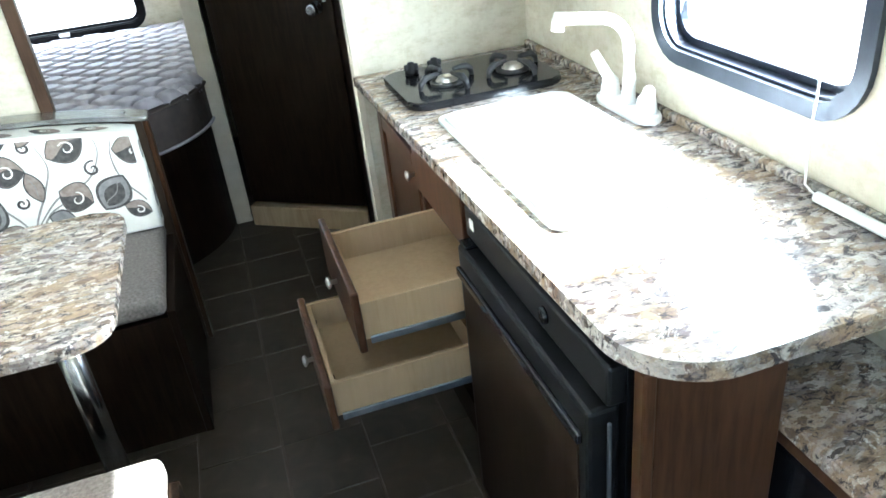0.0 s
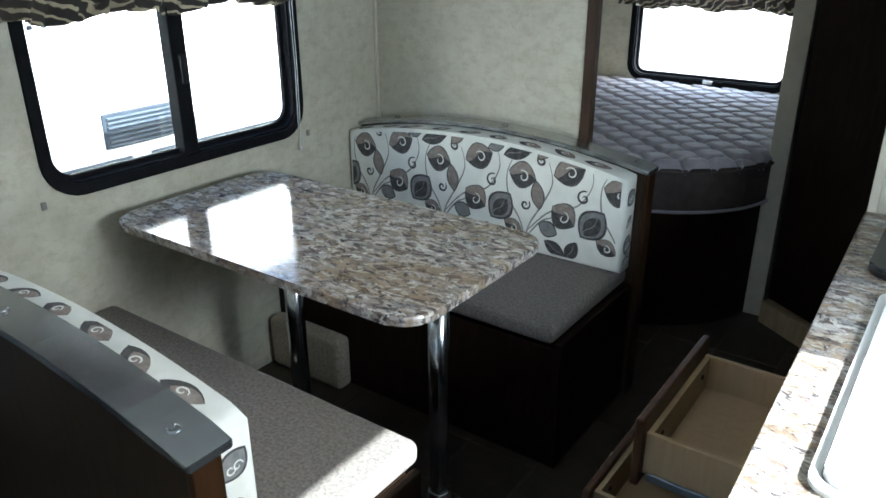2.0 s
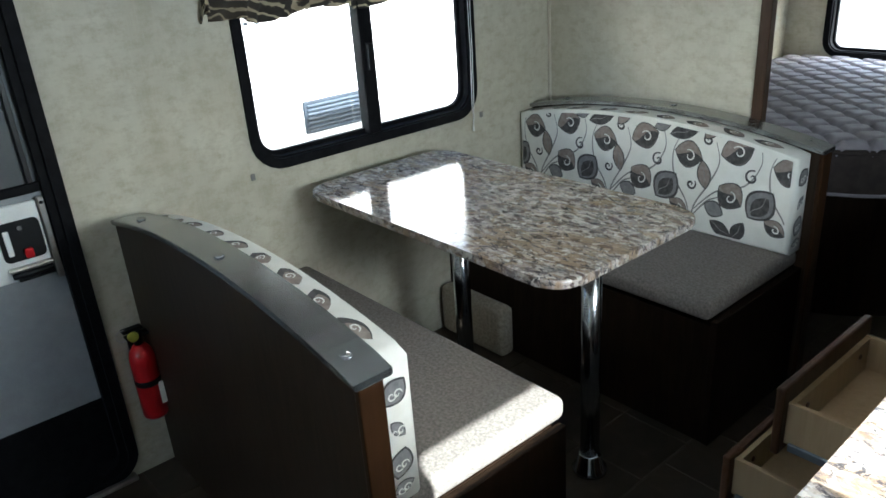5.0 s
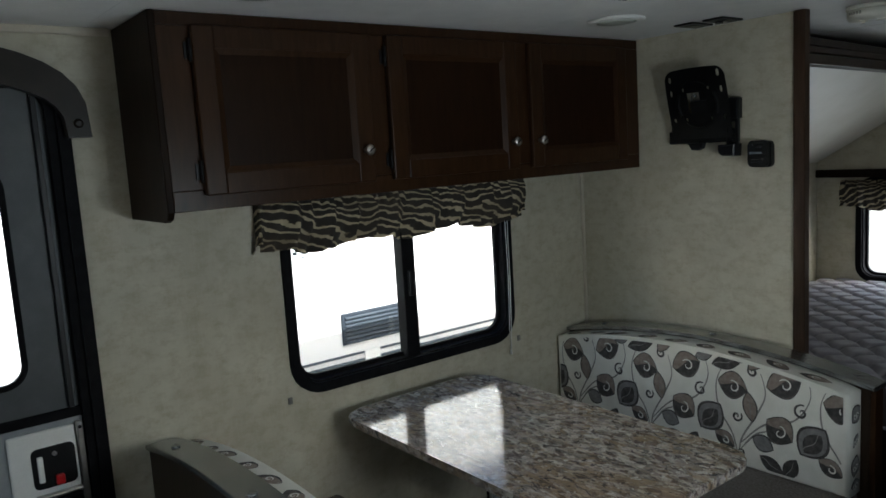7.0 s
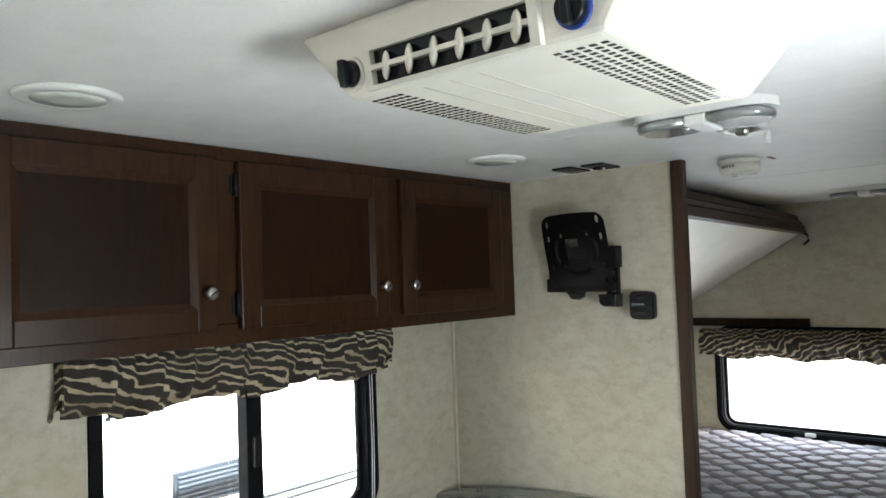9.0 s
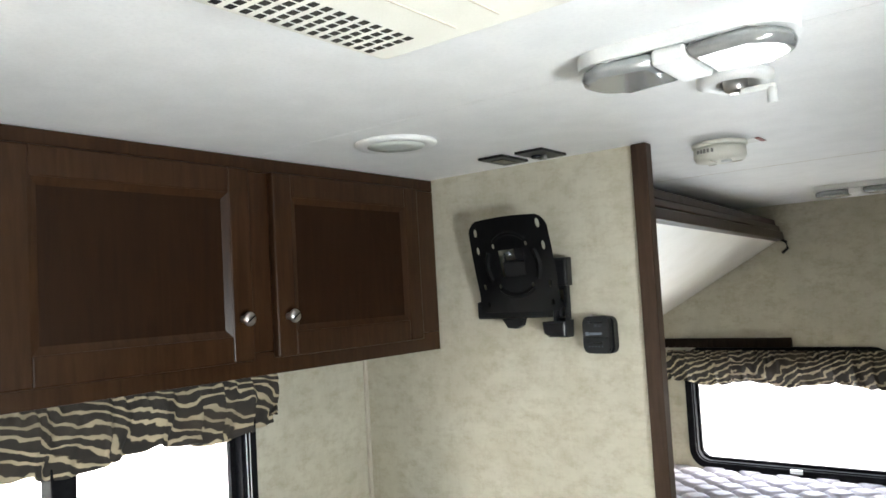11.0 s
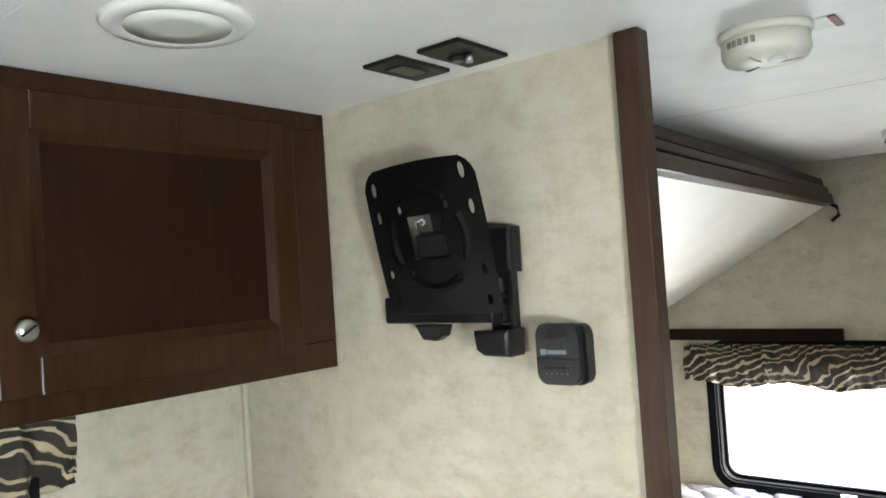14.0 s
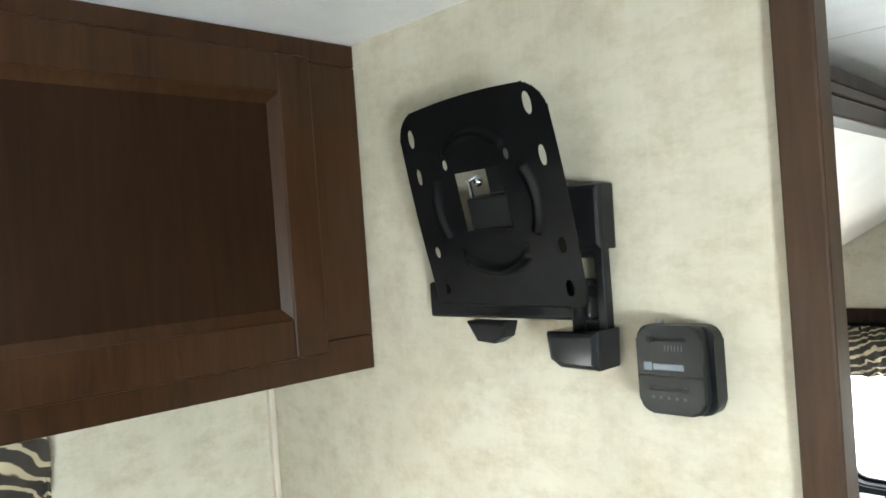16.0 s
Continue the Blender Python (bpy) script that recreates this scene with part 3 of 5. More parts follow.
def flat(bm, pts, d, mp, clip):
    u0, v0, u1, v1 = clip
    pts = [(min(max(u, u0), u1), min(max(v, v0), v1)) for u, v in pts]
    area = sum(p[0] * q[1] - q[0] * p[1] for p, q in zip(pts, pts[1:] + pts[:1]))
    if abs(area) < 1e-5:
        return
    bm.faces.new([bm.verts.new(mp(u, v, d)) for u, v in pts])


def stroke(bm, pts, w, d, mp, clip):
    u0, v0, u1, v1 = clip
    left, right = [], []
    for i, (u, v) in enumerate(pts):
        a, b = pts[max(i - 1, 0)], pts[min(i + 1, len(pts) - 1)]
        du, dv = b[0] - a[0], b[1] - a[1]
        k = math.hypot(du, dv) or 1
        ww = w * (0.35 + 0.65 * math.sin(math.pi * min(0.95, 0.1 + i / len(pts))))
        left.append((u - dv / k * ww, v + du / k * ww))
        right.append((u + dv / k * ww, v - du / k * ww))
    for i in range(len(pts) - 1):
        q = (left[i], left[i + 1], right[i + 1], right[i])
        if all(u0 < u < u1 and v0 < v < v1 for u, v in q):
            bm.faces.new([bm.verts.new(mp(u, v, d)) for u, v in q])


MOTIF = (("bud", 0.07, 0.262, 0.047, 0.041, -0.15), ("bud", 0.245, 0.30, 0.052, 0.04, 0.35), ("leaf", 0.132, 0.20, 0.046, 0.022, 1.75), ("bud", 0.232, 0.145, 0.044, 0.043, -0.6),
         ("big", 0.338, 0.135, 0.056, 0.044, 0.9), ("small", 0.176, 0.087, 0.034, 0.025, -0.35), ("dark", 0.205, 0.022, 0.04, 0.02, -0.5), ("dark", 0.268, 0.026, 0.036, 0.021, 1.1),
         ("bud", 0.04, 0.068, 0.036, 0.024, -0.5), ("dark", 0.05, 0.338, 0.052, 0.022, 0.3), ("small", 0.315, 0.345, 0.03, 0.016, 0.25), ("leaf", 0.155, 0.36, 0.04, 0.02, 0.9))
CURLS = ((0.302, 0.222, 0.026, 1, 1.2), (0.085, 0.158, 0.02, -1, 2.4), (0.142, 0.322, 0.019, 1, 2.0), (0.10, 0.035, 0.012, -1, 0.6))
STEMS = (((0.092, 0.0), (0.10, 0.08), (0.15, 0.17), (0.185, 0.25), (0.17, 0.32)), ((0.092, 0.0), (0.07, 0.09), (0.02, 0.17), (0.01, 0.26), (0.04, 0.33)), ((0.1, 0.05), (0.15, 0.11), (0.2, 0.135)),
         ((0.10, 0.07), (0.18, 0.15), (0.28, 0.19), (0.33, 0.27), (0.32, 0.34)))


def smooth_line(pts, n=6):
    out = []
    for i in range(len(pts) - 1):
        p0, p1, p2, p3 = pts[max(i - 1, 0)], pts[i], pts[i + 1], pts[min(i + 2, len(pts) - 1)]
        for k in range(n):
            t = k / n
            out.append(tuple(0.5 * (2 * p1[j] + (p2[j] - p0[j]) * t + (2 * p0[j] - 5 * p1[j] + 4 * p2[j] - p3[j]) * t * t + (3 * p1[j] - p0[j] - 3 * p2[j] + p3[j]) * t ** 3) for j in (0, 1)))
    return out + [pts[-1]]


def floral_print(parent, mp, clip, d, side, start, top):
    """Buds, leaves and curling stems of one repeating motif printed on a cushion face."""
    sheets = {k: B() for k in ("s", "t", "g", "d", "c")}
    e = 0.0004 * side
    u0, v0, u1, v1 = clip

    def put(key, pts, layer):
        pts = [(min(max(u, u0), u1), min(max(v, v0), top(min(max(u, u0), u1)))) for u, v in pts]
        area = sum(p[0] * q[1] - q[0] * p[1] for p, q in zip(pts, pts[1:] + pts[:1]))
        if abs(area) > 1e-4:
            bm = sheets[key]
            bm.faces.new([bm.verts.new(mp(u, v, d + layer * e)) for u, v in pts])

    def line(key, pts, w, layer):
        keep = [(u, v) for u, v in pts if u0 < u < u1 and v0 < v < top(u)]
        if len(keep) > 2:
            stroke(sheets[key], keep, w, d + layer * e, mp, (u0, v0, u1, 9))

    base = start
    while base < u1:
        at = lambda u, v: (base + u, v0 + v)
        for pts in STEMS:
            line("s", [at(*p) for p in smooth_line(pts)], 0.0032, 1)
        for cu, cv, rad, hand, turn in CURLS:
            line("d", [at(cu + hand * rad * (1 - 0.055 * i) * math.cos(turn + i * 0.5), cv + rad * (1 - 0.055 * i) * math.sin(turn + i * 0.5)) for i in range(17)], 0.0042, 1.5)
        for kind, cu, cv, a, b, turn in MOTIF:
            a, b = a * 1.1, b * 1.12
            c, s = math.cos(turn), math.sin(turn)
            loc = lambda u, v: at(cu + u * c - v * s, cv + u * s + v * c)
            if kind == "bud":
                put("d", [at(*p) for p in leaf_shape(cu, cv, a * 1.06, b * 1.08, turn)], 2)
                put("t", [at(*p) for p in leaf_shape(cu, cv, a, b, turn)], 3)
                put("d", [loc(-a + 2 * a * i / 12, -b * math.sin(math.pi * i / 12) ** 0.8 * 0.97) for i in range(13)] + [loc(a - 2 * a * i / 12, b * 0.25 * math.sin(math.pi * i / 12 * 1.6)) for i in range(1, 12)], 4)
                line("c", [loc(0.1 * a + 0.42 * a * (1 - 0.06 * i) * math.cos(2.2 - i * 0.5), -0.1 * b + 0.5 * b * (1 - 0.06 * i) * math.sin(2.2 - i * 0.5)) for i in range(13)], 0.0026, 5)
            else:
                put("d", [at(*p) for p in leaf_shape(cu, cv, a * 1.05, b * 1.08, turn)], 2)
                put({"big": "g", "leaf": "t", "small": "g", "dark": "d"}[kind], [at(*p) for p in leaf_shape(cu, cv, a * 0.94, b * 0.9, turn)], 3)
                if kind == "big":
                    put("d", [at(*p) for p in leaf_shape(cu, cv - 0.006, a * 0.7, b * 0.6, turn)], 4)
                line("s", [loc(a * (-0.9 + 0.2 * i), 0.12 * b * math.sin(i)) for i in range(9)], 0.0014, 5)
        base += 0.352
    for key, name, mat in (("s", "stem_print", M_STEM), ("t", "taupe_leaf_print", M_LEAFT), ("g", "grey_leaf_print", M_LEAFG), ("d", "charcoal_leaf_print", M_LEAFD), ("c", "cream_curl_print", M_CREAM)):
        ob = part(name, sheets[key], mat, parent)
        ob["kind"] = "stuff"


def booth(name, wall_y, facing, length, end, peak, label):
    """A dinette bench against the wall; facing +1 looks along +y."""
    f = facing
    Y = lambda d: wall_y + f * d
    span = lambda a, b: tuple(sorted((Y(a), Y(b))))
    b = thing(name, label, "bench", (length / 2, Y(0.3), 0), "dinette benches")
    n = 24
    prof = [(length * i / n, arch_top(length * i / n, end, peak, length) - 0.012) for i in range(n + 1)]
    y0, y1 = span(0.012, 0.062)
    part("back_panel", prism(B(), [(0.001, 0.001), (length - 0.004, 0.001)] + [(u - (0.004 if u > length - 0.01 else 0), v) for u, v in prof[::-1][:-1]] + [(0.001, prof[0][1])], y0, y1, XZ), M_BENCH, b, "dark wood-grain back panel")
    part("end_stile", box(B(), length - 0.004, length + 0.012, y0 - 0.002, y1 + 0.002, 0.0, end - 0.012, 0.003), M_CAB, b, "reddish brown wood end stile")
    y0, y1 = span(0.0, 0.085)
    bm = B()
    prism(bm, [(u * 1.012 + 0.002, v + 0.001) for u, v in prof] + [(u * 1.012 + 0.002, v + 0.016) for u, v in prof[::-1]], y0, y1, XZ, 0.006)
    cap = part("cap", bm, M_CAP, b, "pewter grey arched cap rail")
    for u in (length * 0.14, length * 0.548, length * 0.953):
        z = arch_top(u, end, peak, length) + 0.004
        part("screw", lathe(B(), (u, Y(0.035), z), [(0.012, 0), (0.012, 0.002), (0.0105, 0.0045), (0.006, 0.0035)], "Z", 18), M_CAP, cap)
    # back cushion
    y0, y1 = span(0.062, 0.152)
    m = 26
    bm = B()
    cush = [(0.012 + (length - 0.038) * i / m, arch_top(0.012 + (length - 0.038) * i / m, end, peak, length) - 0.02) for i in range(m + 1)]
    prism(bm, [(length - 0.026, 0.50), (0.012, 0.50)] + cush, y0, y1, XZ, 0.012)
    for fc in bm.faces:
        fc.smooth = len(fc.verts) == 4
    bc = part("back_cushion", bm, M_CREAM, b, "cream back cushion printed with grey and brown leaves")
    dfront = Y(0.152)
    floral_print(bc, XZ, (0.026, 0.514, length - 0.042, peak), dfront, f, -0.321 if f < 0 else -0.05, lambda u: arch_top(u, end, peak, length) - 0.033)
    # printed buds along the cushion's top edge
    top_pr, inner_pr, curl_pr = B(), B(), B()
    rnd = random.Random(3)
    u = 0.075
    while u < length - 0.09:
        a, w, turn = rnd.uniform(0.036, 0.05), rnd.uniform(0.02, 0.026), rnd.uniform(-0.5, 0.5)
        v = Y(0.115 + rnd.uniform(-0.006, 0.008))
        lo, hi = sorted((Y(0.088), Y(0.139)))
        for bm, k, lift, off in ((top_pr, 1.0, 0.0194, 0.0), (inner_pr, 0.74, 0.0190, 0.012)):
            pts = [(p, min(max(q, lo), hi)) for p, q in leaf_shape(u + off, v, a * k, w * k, turn)]
            bm.faces.new([bm.verts.new((p, q, arch_top(p, end, peak, length) - lift)) for p, q in pts])
        on_top = lambda p, q, d: (p, q, arch_top(p, end, peak, length) - 0.0186)
        stroke(curl_pr, [(u + 0.3 * a * (1 - 0.06 * i) * math.cos(i * 0.55), v + 0.5 * w * (1 - 0.06 * i) * math.sin(i * 0.55)) for i in range(14)], 0.0022, 0, on_top, (0, lo, length, hi))
        u += a * 2 + rnd.uniform(0.015, 0.06)
    tagged(part("top_taupe_print", inner_pr, M_LEAFT, bc), kind="stuff")
    tagged(part("top_leaf_print", top_pr, M_LEAFD, bc), kind="stuff")
    tagged(part("top_curl_print", curl_pr, M_CREAM, bc), kind="stuff")
    # printed buds on the cushion's end face
    end_d, end_g, end_c = B(), B(), B()
    ex, lo, hi = length - 0.0256, min(Y(0.078), Y(0.138)), max(Y(0.078), Y(0.138))
    for v, a, wid, turn in ((0.755, 0.034, 0.03, 0.7), (0.672, 0.026, 0.014, -0.9 * f), (0.592, 0.036, 0.03, 1.2), (0.535, 0.028, 0.016, 0.2)):
        c = Y(0.108)
        flat(end_d, leaf_shape(c, v, a, wid, turn), ex + 0.0004, YZ, (lo, 0.515, hi, 0.80))
        flat(end_g, leaf_shape(c, v, a * 0.86, wid * 0.82, turn), ex + 0.0008, YZ, (lo, 0.515, hi, 0.80))
        for k in (-1, 1):
            stroke(end_c, [(c + k * 0.007 + 0.011 * (1 - 0.06 * i) * math.cos(k * i * 0.5), v - 0.006 + 0.011 * (1 - 0.06 * i) * math.sin(k * i * 0.5)) for i in range(14)], 0.0018, ex + 0.0012, YZ, (lo, 0.515, hi, 0.80))
    tagged(part("end_outline_print", end_d, M_LEAFD, bc), kind="stuff")
    tagged(part("end_leaf_print", end_g, M_LEAFG, bc), kind="stuff")
    tagged(part("end_curl_print", end_c, M_CREAM, bc), kind="stuff")
    # seat
    y0, y1 = span(0.062, 0.60)
    bm = box(B(), 0.004, length - 0.03, y0, y1, 0.437, 0.499, 0.022, 4)
    for fc in bm.faces:
        fc.smooth = True
    part("seat_cushion", bm, M_SEAT, b, "grey-brown woven seat cushion")
    y0, y1 = span(0.062, 0.585)
    part("front_panel", box(B(), 0.002, length - 0.02, *span(0.555, 0.575), 0.0, 0.418, 0.002), M_DARK, b)
    part("side_panel", box(B(), length - 0.035, length - 0.012, *span(0.066, 0.578), 0.0, 0.436, 0.003), M_DARK, b)
    part("seat_board", box(B(), 0.002, length - 0.037, *span(0.066, 0.553), 0.420, 0.4365), M_DARK, b)
    return b


booth("dinette_bench", 1.130, 1, 1.205, 0.836, 0.902, "dinette bench with leaf-print back beside the entry door")
booth("dinette_bench", 2.952, -1, 1.205, 0.836, 0.902, "dinette bench with leaf-print back beside the partition")

# table
table = thing("dinette_table", "granite-look laminate dinette table on chrome legs", "table", (0.6, 2.02, 0))
TX0, TX1, TY0, TY1, TZ = 0.072, 1.168, 1.718, 2.312, 0.79
part("tabletop", prism(B(), rrect(TX0, TY0, TX1, TY1, 0.075, 8), TZ - 0.024, TZ, XY, 0.006), M_GRAN, table)
for lx in (0.46, 1.0):
    leg = part("leg", cyl(B(), (lx, 2.04, 0.03), (lx, 2.04, TZ - 0.033), 0.0285, n=28), M_CHROME, table)
    part("floor_flange", lathe(B(), (lx, 2.04, 0.0), [(0.052, 0.0), (0.052, 0.008), (0.042, 0.016), (0.034, 0.06), (0.029, 0.064)]), M_CHROME, leg)
    part("table_flange", lathe(B(), (lx, 2.04, TZ - 0.0245), [(0.07, 0.0), (0.07, -0.005), (0.033, -0.03)]), M_CHROME, leg)

# carpeted wheel-well box
bm = box(B(), 0.012, 0.368, 2.30, 2.3755, 0.001, 0.208, 0.025, 3)
single("wheel_well_cover", bm, M_CARPET, "beige carpeted wheel-well box under the table", "box")

# wall snaps
for y in (1.584, 2.59):
    single("wall_snap", box(B(), 0.0, 0.006, y - 0.008, y + 0.008, 0.839, 0.862, 0.003), M_STEM, "small grey plastic snap on the wall", "snap", "wall snaps")


# valances
def valance(name, mp, u0, u1, v0, v1, d, label, out):
    bm = B()
    nu, nv = 260, 16
    rows = []
    for j in range(nv + 1):
        t = j / nv
        row = []
        for i in range(nu + 1):
            s = i / nu
            u = u0 + (u1 - u0) * s
            k = (u1 - u0) / 1.08
            gather = 1 - 2 * abs(math.sin(s * k * 33 + 1.1 * math.sin(s * k * 13 + 2))) ** 0.6 + 0.3 * math.sin(s * k * 121 + 2)
            hem = 0.014 * math.sin(s * k * 19 + 1) + 0.018 * (1 - abs(math.sin(s * k * 33 + 1.1 * math.sin(s * k * 13 + 2)))) ** 2
            v = v1 + (v0 - 0.018 + hem * 0.8 - v1) * t
            puff = 0.034 * math.sin(math.pi * min(1, t * 1.15)) + 0.030 * gather * (0.25 + 0.75 * t)
            if t < 0.3:
                puff += 0.010 * math.sin(s * k * 190 + 3 * math.sin(s * k * 29)) * (1 - t)
            row.append(bm.verts.new(mp(u + 0.006 * gather * t + (s - 0.5) * 0.035 * t * t, v, d + out * (0.03 + puff))))
        rows.append(row)
    for a, b in zip(rows, rows[1:]):
        for i in range(nu):
            bm.faces.new((a[i], a[i + 1], b[i + 1], b[i])).smooth = True
    val = thing(name, label, "valance", mp((u0 + u1) / 2, v1, d + out * 0.02))
    ob = part("fabric", bm, M_ZEBRA, val)
    sol = ob.modifiers.new("thickness", "SOLIDIFY")
    sol.thickness = 0.003
    bm = B()
    prism(bm, [(u0 + 0.01, v1 - 0.022), (u1 - 0.01, v1 - 0.022), (u1 - 0.01, v1 - 0.004), (u0 + 0.01, v1 - 0.004)], d + out * 0.001, d + out * 0.026, mp)
    part("mounting_board", bm, M_DARK, val)
    for u in (u0, u1):
        bm = prism(B(), [(u - 0.002, v0 + 0.02), (u + 0.002, v0 + 0.02), (u + 0.002, v1 - 0.005), (u - 0.002, v1 - 0.005)], d + out * 0.002, d + out * 0.045, mp)
        part("return", bm, M_ZEBRA, val)
    return val


valance("window_valance", YZ, 1.52, 2.615, 1.342, 1.497, 0.0, "brown and cream tiger-striped gathered valance over the dinette window", 1)
valance("window_valance", XZ, 0.155, 1.19, 1.155, 1.30, YB, "brown and cream tiger-striped gathered valance over the bed window", -1)
# blind cord
pull = thing("window_pull", "thin white blind pull hanging by the window", "blind pull", (0.02, 2.53, 0.8))
part("cord", tube(B(), [(0.02, 2.53, 1.36), (0.022, 2.532, 1.1), (0.02, 2.528, 0.9), (0.021, 2.53, 0.82)], 0.0016, 6), M_WHITEP, pull)
part("cord", tube(B(), [(0.021, 2.541, 1.36), (0.023, 2.54, 1.1), (0.021, 2.537, 0.92), (0.021, 2.532, 0.82)], 0.0014, 6), M_WHITEP, pull)
part("tassel", lathe(B(), (0.021, 2.53, 0.80), [(0.005, 0), (0.004, 0.014), (0.002, 0.022)], "Z", 12), M_WHITEP, pull)

# ---- overhead cabinet ----
CX, CZ0, CY0, CY1 = 0.302, 1.505, 1.185, 2.998
cab = thing("overhead_cabinet", "dark stained wood overhead cabinet with three doors", "cabinet", (0.15, 2.1, CZ0))
part("body", box(B(), 0.001, CX - 0.02, CY0 + 0.002, CY1, CZ0, H - 0.002), M_DARK, cab)
part("bottom_rail", box(B(), CX - 0.019, CX, CY0, CY1, CZ0 - 0.006, CZ0 + 0.045, 0.002), M_CABH, cab)
part("top_rail", box(B(), CX - 0.019, CX, CY0, CY1, H - 0.035, H - 0.002, 0.002), M_CABH, cab)
for a, b in ((CY0, 1.28), (1.748, 1.845), (2.318, 2.416), (2.888, CY1)):
    part("stile", box(B(), CX - 0.0185, CX - 0.0005, a, b, CZ0 + 0.0455, H - 0.0355, 0.001), M_CAB, cab)
bm = B()
prism(bm, [(0.001, 1.475), (CX - 0.03, 1.475), (CX - 0.008, 1.482), (CX + 0.004, 1.50), (CX + 0.004, H - 0.002), (0.001, H - 0.002)], CY0 - 0.018, CY0 - 0.0005, XZ, 0.003)
part("side_panel", bm, M_DARK, cab)


def cabinet_door(parent, y0, y1, z0, z1, x, hinge, mats, knob=True, sw=0.055):
    """A framed door in the plane x, facing +x; hinge -1 at y0, +1 at y1."""
    d = part("door", box(B(), x + 0.001, x + 0.012, y0 + 0.045, y1 - 0.045, z0 + 0.045, z1 - 0.045), mats[1], parent)
    for a, b in ((y0, y0 + sw), (y1 - sw, y1)):
        part("door_stile", box(B(), x + 0.0005, x + 0.021, a, b, z0, z1, 0.004), mats[0], d)
    for a, b in ((z0, z0 + sw), (z1 - sw, z1)):
        part("door_rail", box(B(), x + 0.0007, x + 0.0205, y0 + sw - 0.001, y1 - sw + 0.001, a, b, 0.003), mats[2], d)
    # sloped inner moulding
    a, b, c, e = y0 + sw - 0.002, y1 - sw + 0.002, z0 + sw - 0.002, z1 - sw + 0.002
    bm = B()
    w = 0.016
    o = [(a, c), (b, c), (b, e), (a, e)]
    i = [(a + w, c + w), (b - w, c + w), (b - w, e - w), (a + w, e - w)]
    vo = [bm.verts.new((x + 0.0195, u, v)) for u, v in o]
    vi = [bm.verts.new((x + 0.0125, u, v)) for u, v in i]
    vb = [bm.verts.new((x + 0.008, u, v)) for u, v in o]
    for k in range(4):
        n = (k + 1) % 4
        bm.faces.new((vo[k], vo[n], vi[n], vi[k]))
        bm.faces.new((vb[k], vb[n], vo[n], vo[k]))
        bm.faces.new((vi[k], vi[n], vb[n], vb[k]))
    part("moulding", bm, mats[0], d)
    if knob:
        ky = y1 - 0.03 if hinge < 0 else y0 + 0.03
        kz = z0 + 0.09
        part("knob", lathe(B(), (x + 0.021, ky, kz), [(0.008, 0), (0.007, 0.006), (0.006, 0.012), (0.013, 0.017), (0.0155, 0.022), (0.0135, 0.027), (0.006, 0.029)], "X", 22), M_NICKEL, d, "brushed nickel knob")
        # dark slanting bar laid across the knob's face
        bm = box(B(), -0.0004, 0.0012, -0.0115, 0.0115, -0.0016, 0.0016, 0.0004, 1)
        bmesh.ops.transform(bm, matrix=Matrix.Translation((x + 0.0495, ky, kz)) @ Matrix.Rotation(radians(35), 4, "X"), verts=bm.verts)
        part("knob_slash", bm, M_FRAME, d)
    hy = y0 - 0.004 if hinge < 0 else y1 + 0.004
    for hz in (z0 + 0.06, z1 - 0.06) if hinge < 0 else ():
        bm = cyl(B(), (x + 0.012, hy, hz - 0.028), (x + 0.012, hy, hz + 0.028), 0.0045, n=10)
        box(bm, x + 0.0005, x + 0.004, hy - 0.012, hy + 0.002, hz - 0.02, hz + 0.02)
        part("hinge", bm, M_FRAME, d)
    return d


WOODS = (M_CAB, M_PANEL, M_CABH)
cabinet_door(cab, 1.262, 1.763, 1.535, 1.948, CX, -1, WOODS)
cabinet_door(cab, 1.828, 2.337, 1.535, 1.948, CX, -1, WOODS)
cabinet_door(cab, 2.400, 2.905, 1.535, 1.948, CX, 1, WOODS)

# ---- partition: screen mount, thermostat ----
mount = thing("television_mount", "black steel swivel television bracket on the partition wall", "bracket", (0.6, 2.99, 1.55))
bm = box(B(), 0.46, 0.575, 2.983, 2.999, 1.585, 1.655, 0.004)
part("wall_plate", bm, M_FRAME, mount)
part("cross_bar", box(B(), 0.452, 0.708, 2.979, 2.997, 1.580, 1.626, 0.004), M_FRAME, mount)
bm = B()
prism(bm, [(0.687, 1.657), (0.735, 1.658), (0.736, 1.728), (0.690, 1.730)], 2.966, 2.999, XZ, 0.006)
part("hinge_block", bm, M_FRAME, mount)
part("pivot_post", cyl(B(), (0.695, 2.974, 1.560), (0.695, 2.974, 1.665), 0.0075, n=16), M_FRAME, mount)
bm = B()
outer = [(0.712, 1.56), (0.738, 1.56), (0.738, 1.665), (0.712, 1.665)]
box(bm, 0.718, 0.730, 2.976, 2.990, 1.56, 1.668, 0.002)
for z in (1.572, 1.612, 1.655):
    box(bm, 0.695, 0.720, 2.978, 2.988, z - 0.006, z + 0.006, 0.002)
part("link_arm", bm, M_FRAME, mount)
bm = B()
prism(bm, [(0.668, 1.571), (0.735, 1.573), (0.733, 1.531), (0.686, 1.532), (0.672, 1.541)], 2.945, 2.995, XZ, 0.006)
part("end_cap", bm, M_GLOSSB, mount)
part("tilt_knob", prism(B(), [(0.553, 1.581), (0.617, 1.581), (0.611, 1.563), (0.595, 1.555), (0.570, 1.557)], 2.94, 2.965, XZ, 0.004), M_FRAME, mount)
# tilted face plate, built flat at the origin then turned
PM = Matrix.Translation((0.599, 2.939, 1.716)) @ Matrix.Rotation(radians(-4), 4, "Z") @ Matrix.Rotation(radians(12.5), 4, "X")


